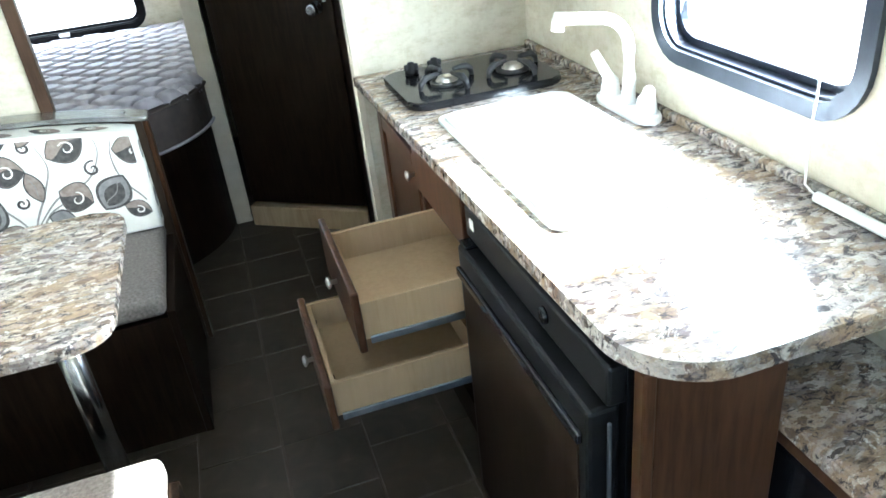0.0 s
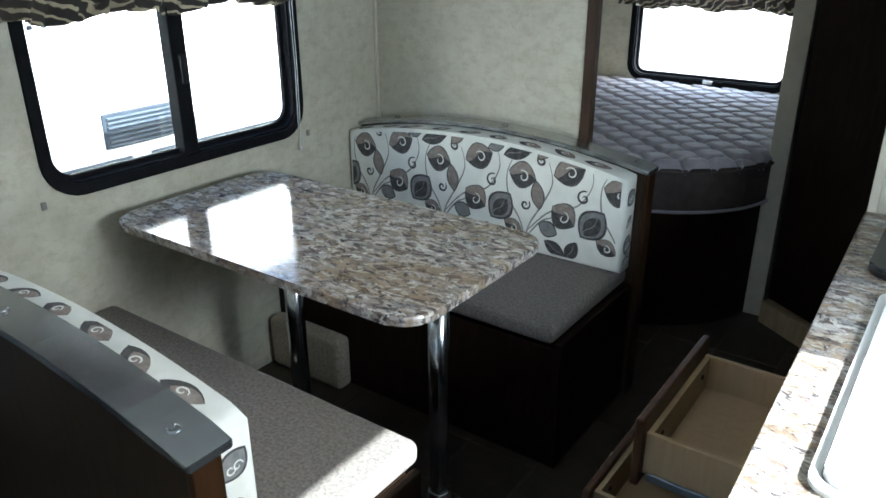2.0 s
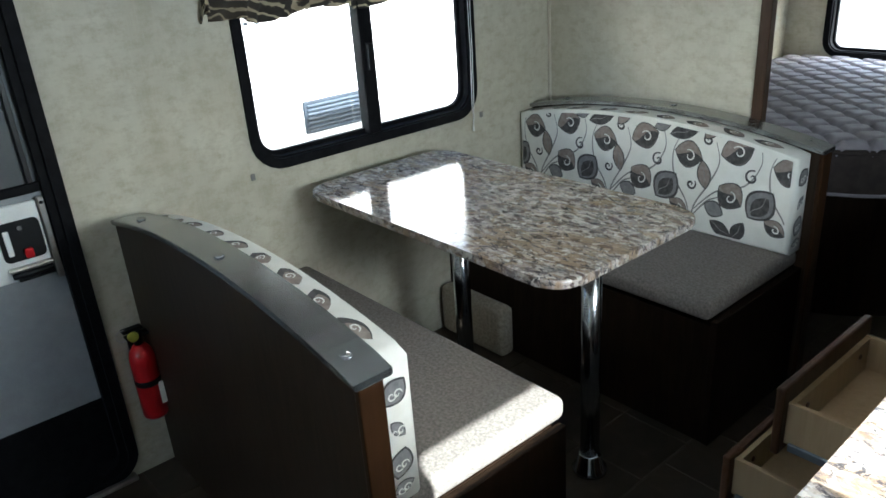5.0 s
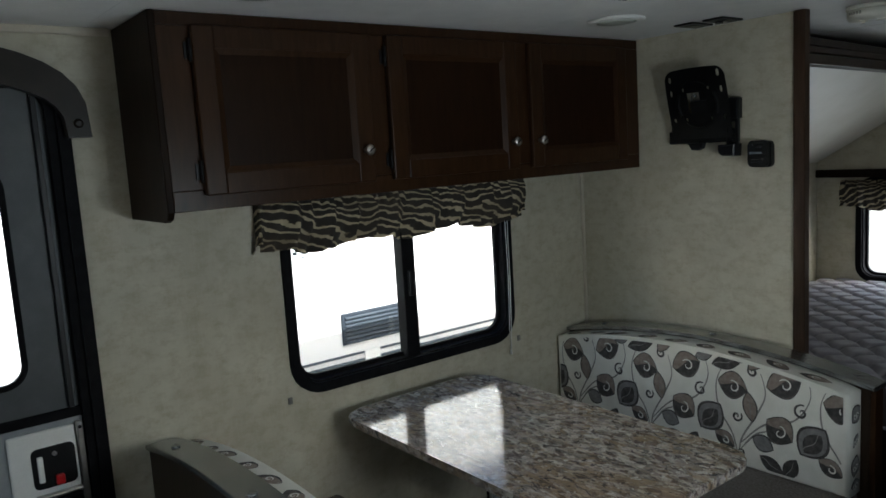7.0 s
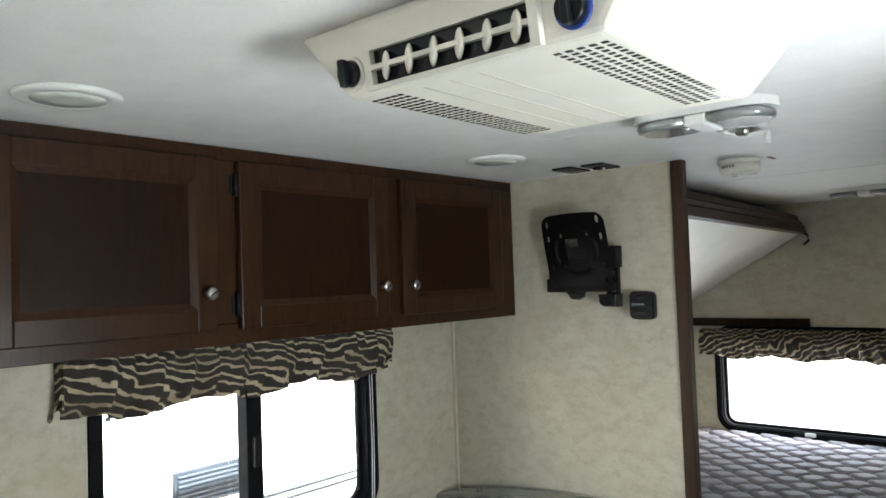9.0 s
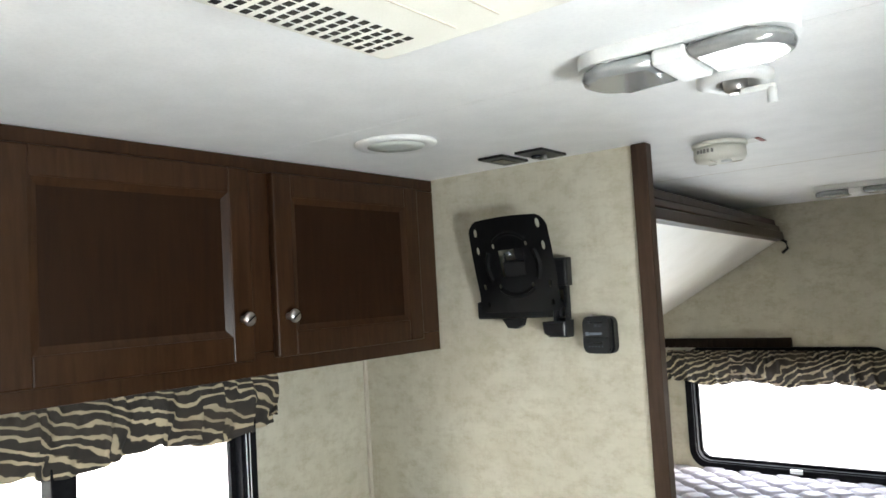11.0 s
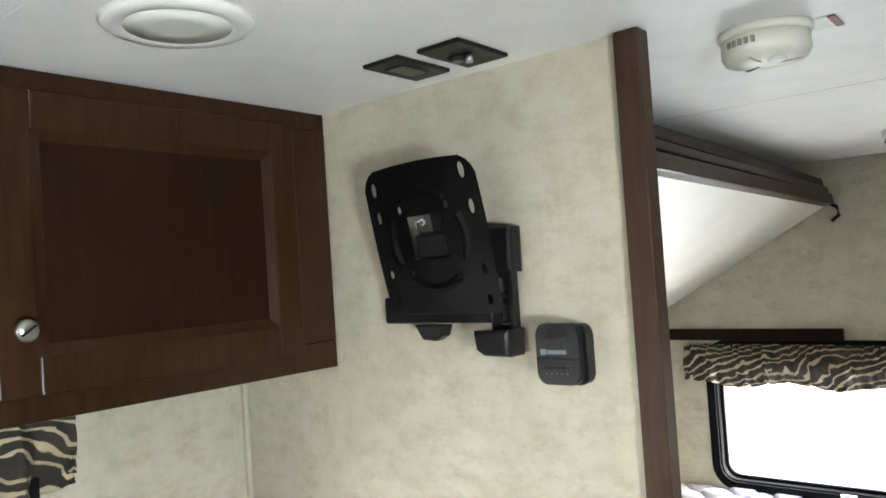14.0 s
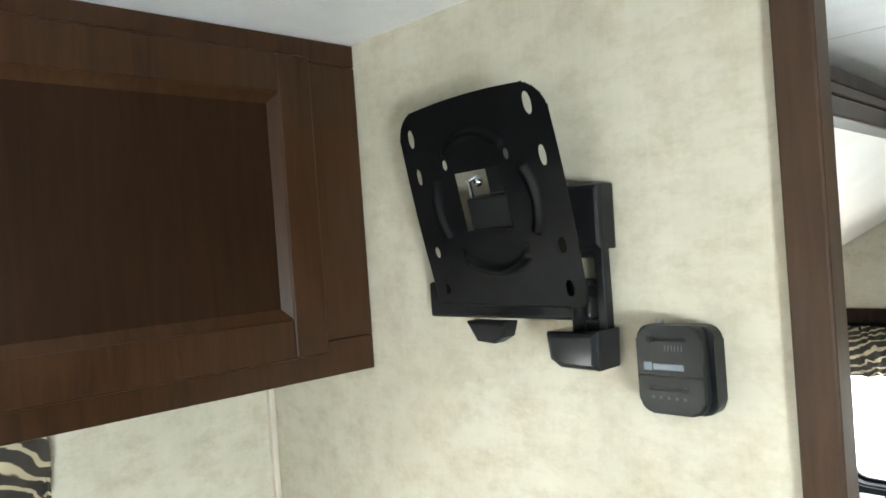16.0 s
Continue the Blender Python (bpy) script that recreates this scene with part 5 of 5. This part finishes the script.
part("backsplash", box(B(), W - 0.02, W - 0.001, 1.116, 2.70, KZ + 0.0005, KZ + 0.02, 0.004), M_GRAN, worktop)

# base cabinet with open drawers
base = thing("base_cabinet", "brown kitchen base cabinet with two open drawers", "cabinet", (2.1, 2.25, 0))
part("body", box(B(), KX + 0.04, W - 0.002, 2.24, 2.716, 0.001, KZ - 0.04), M_KITCH, base)
part("rear_panel", box(B(), W - 0.03, W - 0.003, 1.83, 2.238, 0.001, KZ - 0.04), M_KITCH, base)
part("cabinet_floor", box(B(), KX + 0.04, W - 0.032, 1.83, 2.238, 0.001, 0.11), M_DARK, base)
part("top_rail", box(B(), KX + 0.022, KX + 0.04, 1.825, 2.716, KZ - 0.10, KZ - 0.04, 0.002), M_KITCH, base)
part("false_front", box(B(), KX + 0.004, KX + 0.0215, 1.86, 2.24, KZ - 0.185, KZ - 0.055, 0.004), M_KITCH, base)
for y in (2.25, 2.70):
    part("stile", box(B(), KX + 0.0225, KX + 0.0395, y - 0.012, y + 0.012, 0.06, KZ - 0.101), M_KITCH, base)
part("kick_board", box(B(), KX + 0.06, KX + 0.075, 1.83, 2.716, 0.0, 0.075), M_DARK, base)


def kitchen_door(parent, y0, y1, z0, z1, x):
    d = part("door", box(B(), x - 0.012, x - 0.001, y0 + 0.03, y1 - 0.03, z0 + 0.03, z1 - 0.03), M_KITCH, parent)
    for a, b in ((y0, y0 + 0.045), (y1 - 0.045, y1)):
        part("door_stile", box(B(), x - 0.021, x - 0.0005, a, b, z0, z1, 0.004), M_KITCH, d)
    for a, b in ((z0, z0 + 0.045), (z1 - 0.045, z1)):
        part("door_rail", box(B(), x - 0.0205, x - 0.0007, y0 + 0.044, y1 - 0.044, a, b, 0.003), M_KITCH, d)
    part("knob", lathe(B(), (x - 0.021, y0 + 0.025, z1 - 0.06), [(0.006, 0), (0.006, -0.012), (0.014, -0.017), (0.015, -0.023), (0.006, -0.027)], "X", 18), M_NICKEL, d)


kitchen_door(base, 2.275, 2.69, 0.10, KZ - 0.115, KX + 0.04)


def drawer(x_front, y0, y1, z0, z1, depth_back, drop):
    """Pulled-out drawer: front board at x_front, box running back to depth_back, its sides drop below the front."""
    d = part("drawer", box(B(), x_front + 0.018, depth_back, y0 + 0.022, y1 - 0.022, z0 + 0.03, z0 + 0.037), M_MAPLE, base, "pale plywood open drawer")
    t = 0.012
    part("drawer_side", box(B(), x_front + 0.018, depth_back, y0 + 0.02, y0 + 0.02 + t, z0 + 0.022, z1 - drop, 0.002), M_MAPLE, d)
    part("drawer_side", box(B(), x_front + 0.018, depth_back, y1 - 0.02 - t, y1 - 0.02, z0 + 0.022, z1 - drop, 0.002), M_MAPLE, d)
    part("drawer_back", box(B(), depth_back - t, depth_back - 0.0005, y0 + 0.0325, y1 - 0.0325, z0 + 0.0375, z1 - drop - 0.002), M_MAPLE, d)
    part("drawer_inner_front", box(B(), x_front + 0.0185, x_front + 0.03, y0 + 0.0325, y1 - 0.0325, z0 + 0.0375, z1 - drop - 0.002), M_MAPLE, d)
    part("drawer_front", box(B(), x_front, x_front + 0.018, y0, y1, z0, z1, 0.005), M_KITCH, d, "brown drawer front")
    part("knob", lathe(B(), (x_front, (y0 + y1) / 2 + 0.01, (z0 + z1) / 2 - 0.004), [(0.006, 0), (0.006, -0.014), (0.014, -0.018), (0.015, -0.024), (0.006, -0.028)], "X", 18), M_NICKEL, d)
    for y in (y0 + 0.012, y1 - 0.02):
        part("slide", box(B(), x_front + 0.03, depth_back + 0.02, y, y + 0.0075, z0 + 0.012, z0 + 0.03, 0.002), M_STEEL, d)
    for y in (y0 + 0.08, y1 - 0.08):
        part("front_screw", lathe(B(), (x_front + 0.0305, y, z0 + 0.09), [(0.007, 0), (0.006, 0.003), (0.002, 0.004)], "X", 12), M_KITCH, d)


drawer(1.612, 1.845, 2.255, 0.512, 0.669, 1.995, 0.038)
drawer(1.515, 1.845, 2.255, 0.322, 0.450, 1.90, 0.010)

# refrigerator
fr = thing("refrigerator", "dark panelled built-in refrigerator with black frame", "refrigerator", (2.1, 1.5, 0))
FY0, FY1 = 1.215, 1.805
part("body", box(B(), KX + 0.03, 2.14, FY0, FY1, 0.03, 0.838), M_FRAME, fr)
part("frame", box(B(), KX - 0.004, KX + 0.029, FY0 - 0.004, FY1 + 0.004, 0.768, 0.840, 0.006), M_FRAME, fr)
rd = part("door", box(B(), KX - 0.03, KX + 0.026, FY0 + 0.008, FY1 - 0.006, 0.05, 0.758, 0.008), M_FRAME, fr)
part("door_inset", box(B(), KX - 0.0335, KX - 0.0295, FY0 + 0.035, FY1 - 0.03, 0.075, 0.683, 0.001), M_DARK, rd, "dark wood-grain door panel")
part("handle_recess", box(B(), KX - 0.042, KX - 0.0305, FY0 + 0.02, FY1 - 0.02, 0.691, 0.713, 0.004), M_GLOSSB, rd)
part("top_hinge", box(B(), KX - 0.026, KX + 0.004, FY1 - 0.05, FY1 - 0.01, 0.7595, 0.767, 0.002), M_GLOSSB, fr)
part("badge", box(B(), KX - 0.0065, KX - 0.0035, FY1 - 0.05, FY1 - 0.03, 0.798, 0.822, 0.002), M_WHITEP, fr, "small white light switch")
part("lock_button", lathe(B(), (KX - 0.004, 1.42, 0.803), [(0.016, 0), (0.014, -0.006), (0.005, -0.008)], "X", 18), M_GLOSSB, fr)
part("edge_strip", box(B(), KX - 0.006, KX + 0.0, FY0 - 0.012, FY0 - 0.005, 0.03, 0.745, 0.002), M_STEEL, fr)

# end cabinet panel below the rounded end
endp = thing("end_panel", "brown wood end panel of the kitchen counter", "cabinet", (2.1, 1.2, 0))
part("panel", box(B(), KX + 0.052, 2.15, 1.175, 1.20, 0.076, KZ - 0.04, 0.002), M_KITCH, endp)
part("corner_stile", box(B(), KX + 0.030, KX + 0.0515, 1.172, 1.2005, 0.001, KZ - 0.04, 0.004), M_KITCH, endp)
part("kick_board", box(B(), KX + 0.052, 2.15, 1.182, 1.20, 0.001, 0.075), M_DARK, endp)

# lower counter beside the rounded end
low = thing("lower_counter", "lower granite-look counter beside the kitchen", "worktop", (2.28, 0.5, 0.66))
part("top", box(B(), 2.166, W - 0.001, YF + 0.01, 1.31, 0.640, 0.67, 0.004), M_GRAN, low)
part("edge_band", box(B(), 2.159, 2.1655, YF + 0.01, 1.31, 0.638, 0.669, 0.003), M_GRAN, low)
part("support_rail", box(B(), 2.172, 2.19, YF + 0.02, 1.30, 0.60, 0.6395, 0.002), M_KITCH, low)
part("back_strip", box(B(), W - 0.014, W - 0.001, YF + 0.02, 1.108, 0.6705, 0.688, 0.004), M_GRAN, low)
heater = thing("cabinet_furnace", "black appliance front under the lower counter", "appliance", (2.3, 0.6, 0))
part("body", box(B(), 2.215, W - 0.004, YF + 0.02, 1.295, 0.001, 0.634), M_KITCH, heater)
part("black_front", box(B(), 2.185, 2.214, 0.70, 1.282, 0.05, 0.588, 0.02), M_GLOSSB, heater, "gloss black appliance door")

# sink with white cover
sink = thing("sink_cover", "white plastic sink cover set in the worktop", "sink", (2.12, 1.9, KZ))
part("rim", ring(B(), rrect(1.943, 1.52, 2.298, 2.205, 0.035), rrect(1.956, 1.535, 2.285, 2.192, 0.03), KZ + 0.0005, KZ + 0.008, XY), M_WHITEP, sink)
part("cover", prism(B(), rrect(1.958, 1.537, 2.283, 2.19, 0.03), KZ + 0.0005, KZ + 0.016, XY, 0.006), M_WHITEP, sink)

# cooktop
ck = thing("cooktop", "black enamel two-burner gas cooktop in the worktop", "cooktop", (2.13, 2.44, KZ))
part("pan", prism(B(), rrect(1.905, 2.272, 2.337, 2.605, 0.04), KZ + 0.0005, KZ + 0.022, XY, 0.008), M_GLOSSB, ck)
for x in (2.045, 2.24):
    c = (x, 2.41, KZ + 0.022)
    bnr = part("burner", lathe(B(), c, [(0.034, 0), (0.034, 0.006), (0.026, 0.012), (0.024, 0.018), (0.01, 0.02)], "Z", 24), M_NICKEL, ck, "bright metal burner cap")
    for k in range(4):
        t = radians(20 + 90 * k)
        u = Vector((math.cos(t), math.sin(t), 0))
        p = Vector(c)
        z = Vector((0, 0, 1))
        bm = tube(B(), [p + u * 0.09, p + u * 0.086 + z * 0.018, p + u * 0.07 + z * 0.03, p + u * 0.026 + z * 0.032], [0.006, 0.0085, 0.0095, 0.006], 8)
        part("grate_arm", bm, M_IRON, ck)
    part("grate_hub", lathe(B(), c, [(0.046, 0.0), (0.046, 0.006), (0.036, 0.008)], "Z", 24), M_IRON, ck)
for x in (1.985, 2.055):
    kn = part("control_knob", lathe(B(), (x, 2.55, KZ + 0.022), [(0.02, 0), (0.019, 0.012), (0.012, 0.016), (0.010, 0.034), (0.004, 0.036)], "Z", 20), M_FRAME, ck)
    part("knob_grip", box(B(), x - 0.021, x + 0.021, 2.544, 2.556, KZ + 0.034, KZ + 0.052, 0.004), M_FRAME, kn)

# faucet
FX, FY = 2.357, 1.99
fa_ = thing("faucet", "white plastic gooseneck faucet with two lever handles", "faucet", (FX, FY, KZ))
part("deck_plate", prism(B(), rrect(FX - 0.03, FY - 0.118, FX + 0.03, FY + 0.118, 0.028), KZ + 0.0005, KZ + 0.022, XY, 0.006), M_WHITEP, fa_)
path = [(FX, FY, KZ + 0.02), (FX + 0.004, FY + 0.002, KZ + 0.08), (FX + 0.002, FY + 0.004, KZ + 0.15)] + [(FX - 0.075 + 0.077 * math.cos(radians(a)), FY + 0.004 + 0.012 * a / 90, KZ + 0.155 + 0.072 * math.sin(radians(a))) for a in range(15, 91, 15)] + [(FX - 0.12, FY + 0.022, KZ + 0.233), (FX - 0.168, FY + 0.03, KZ + 0.238)]
part("spout", tube(B(), path, [0.019, 0.016, 0.0145] + [0.0135] * 6 + [0.0135, 0.0155], 14), M_WHITEP, fa_)
part("aerator", cyl(B(), (FX - 0.16, FY + 0.029, KZ + 0.238), (FX - 0.163, FY + 0.03, KZ + 0.212), 0.0148, n=16), M_WHITEP, fa_)
for y, q in ((FY + 0.082, 1), (FY - 0.082, -1)):
    hnd = part("handle_base", lathe(B(), (FX, y, KZ + 0.02), [(0.025, 0), (0.023, 0.02), (0.019, 0.04), (0.008, 0.05)], "Z", 20), M_WHITEP, fa_)
    part("lever", tube(B(), [(FX, y, KZ + 0.055), (FX - 0.007, y + 0.018 * q, KZ + 0.078), (FX - 0.02, y + 0.045 * q, KZ + (0.118 if q > 0 else 0.085))], [0.015, 0.0135, 0.0105], 12), M_WHITEP, hnd)

# blind rod and cord on the counter
rod = thing("blind_rod", "white plastic blind rod lying on the worktop", "rod", (2.38, 1.25, KZ))
part("tube", tube(B(), [(2.385, 1.41, KZ + 0.012), (2.388, 1.15, KZ + 0.012)], 0.010, 12), M_WHITEP, rod)
part("cord", tube(B(), [(2.385, 1.41, KZ + 0.012), (2.375, 1.43, KZ + 0.03), (2.39, 1.45, KZ + 0.10), (2.395, 1.45, KZ + 0.30)], 0.0022, 6), M_WHITEP, rod)

# range hood
hood = thing("range_hood", "black range hood above the cooktop", "hood", (2.24, 2.5, 1.26))
bm = B()
prism(bm, [(2.32, 1.292), (2.7195, 1.292), (2.7195, 1.42), (2.30, 1.42), (2.30, 1.32)], 2.04, W - 0.002, YZ, 0.004)
part("canopy", bm, M_GLOSSB, hood)
part("filter", box(B(), 2.12, W - 0.05, 2.36, 2.68, 1.288, 1.2915), M_STEEL, hood)
for x in (2.10, 2.385):
    part("hood_knob", lathe(B(), (x, 2.30, 1.345), [(0.012, 0), (0.011, -0.014), (0.004, -0.016)], "Y", 16), M_FRAME, hood)

# kitchen overhead cabinet over the hood
kcab = thing("kitchen_overhead_cabinet", "dark wood overhead cabinet above the range hood", "cabinet", (2.26, 2.3, 1.425))
part("body", box(B(), 2.11, W - 0.002, 1.98, 2.718, 1.425, H - 0.002, 0.003), M_CAB, kcab)

# stickers on the walls
def sticker(name, x0, x1, z0, z1, label):
    s = thing(name, label, "sticker", ((x0 + x1) / 2, 2.7195, z0))
    part("sheet", box(B(), x0, x1, 2.7183, 2.7196, z0, z1), M_PAPER, s)
    h = z1 - z0
    part("orange_bar", box(B(), x0 + 0.002, x1 - 0.002, 2.7175, 2.7182, z0 + h * 0.42, z0 + h * 0.50), M_ORANGE, s)
    part("orange_bar", box(B(), x0 + 0.002, x1 - 0.002, 2.7175, 2.7182, z0 + h * 0.92, z1 - 0.001), M_ORANGE, s)
    for i in range(8):
        z = z0 + h * (0.06 + 0.105 * i + (0.09 if i > 3 else 0))
        if z < z1 - 0.012:
            part("text_line", box(B(), x0 + 0.006, x1 - 0.008 - 0.01 * (i % 3), 2.7176, 2.7182, z, z + h * 0.03), M_STEM, s)


sticker("warning_sticker", 1.866, 1.944, 1.22, 1.392, "white warning sticker with orange bars on the cooktop wall")
notice = thing("wall_notice", "small white printed notice on the wall by the window", "sticker", (W, 2.08, 1.32))
part("sheet", box(B(), W - 0.0015, W - 0.0003, 2.05, 2.11, 1.30, 1.40), M_PAPER, notice)
for i in range(6):
    part("text_line", box(B(), W - 0.0024, W - 0.0016, 2.056, 2.104, 1.31 + 0.014 * i, 1.314 + 0.014 * i), M_STEM, notice)

# ---- outside ----
bm = B()
nb = 64
prism(bm, [(300 * math.cos(2 * math.pi * i / nb), 300 * math.sin(2 * math.pi * i / nb)) for i in range(nb)], -0.95, -0.9, XY)
single("ground", bm, M_GROUND, "pale gravel lot reaching the horizon", "ground", kind="structure")
rv = thing("parked_trailer", "white travel trailer parked alongside with a grey vent", "trailer", (-4.8, 3.5, -0.9))
TX = -2.7
part("body", box(B(), TX - 2.4, TX, -2.5, 9.5, -0.42, 2.75, 0.05), M_SIDING, rv)
for z in (0.05, 0.105, 1.35):
    part("belt_moulding", box(B(), TX + 0.001, TX + 0.018, -2.5, 9.5, z, z + 0.018, 0.004), M_SLAT if z < 1 else M_SIDING, rv)
vent = part("vent", box(B(), TX + 0.001, TX + 0.02, 3.325, 3.868, 0.198, 0.44, 0.008), M_VENT, rv, "grey louvered appliance vent")
for i in range(7):
    z = 0.212 + i * 0.031
    part("vent_slat", box(B(), TX + 0.015, TX + 0.04, 3.35, 3.845, z, z + 0.013, 0.003), M_SLAT, vent)
part("utility_hatch", box(B(), TX + 0.019, TX + 0.03, 3.50, 3.64, 0.04, 0.13, 0.004), M_WHITEP, rv)
for y in (0.5, 1.4):
    part("wheel", lathe(B(), (TX - 0.2, y, -0.58), [(0.32, 0), (0.32, 0.18), (0.2, 0.2), (0.05, 0.2)], "X", 28), M_IRON, rv)

# ---- floor tiles ----
tile_w, gap = 0.2365, 0.006
tile_mesh = mesh_of("tile", box(B(), gap / 2, tile_w - gap / 2, gap / 2, tile_w - gap / 2, -0.004, 0.0, 0.0012, 1), M_TILE)
floor = single("floor", box(B(), 0.0, W, YF, YB, -0.0045, -0.0035), M_GROUT, "dark brown slate-look vinyl tile floor", "floor", kind="structure")
for col in range(-5, 5):
    lag = 0.127 if col in (-3, -2, -1, 2, 3) else 0.0
    for row in range(-13, 8):
        tile = new("tile", tile_mesh)
        tile.location = (1.142 + col * tile_w, 2.215 + lag + row * tile_w, 0)
        tile.parent = floor
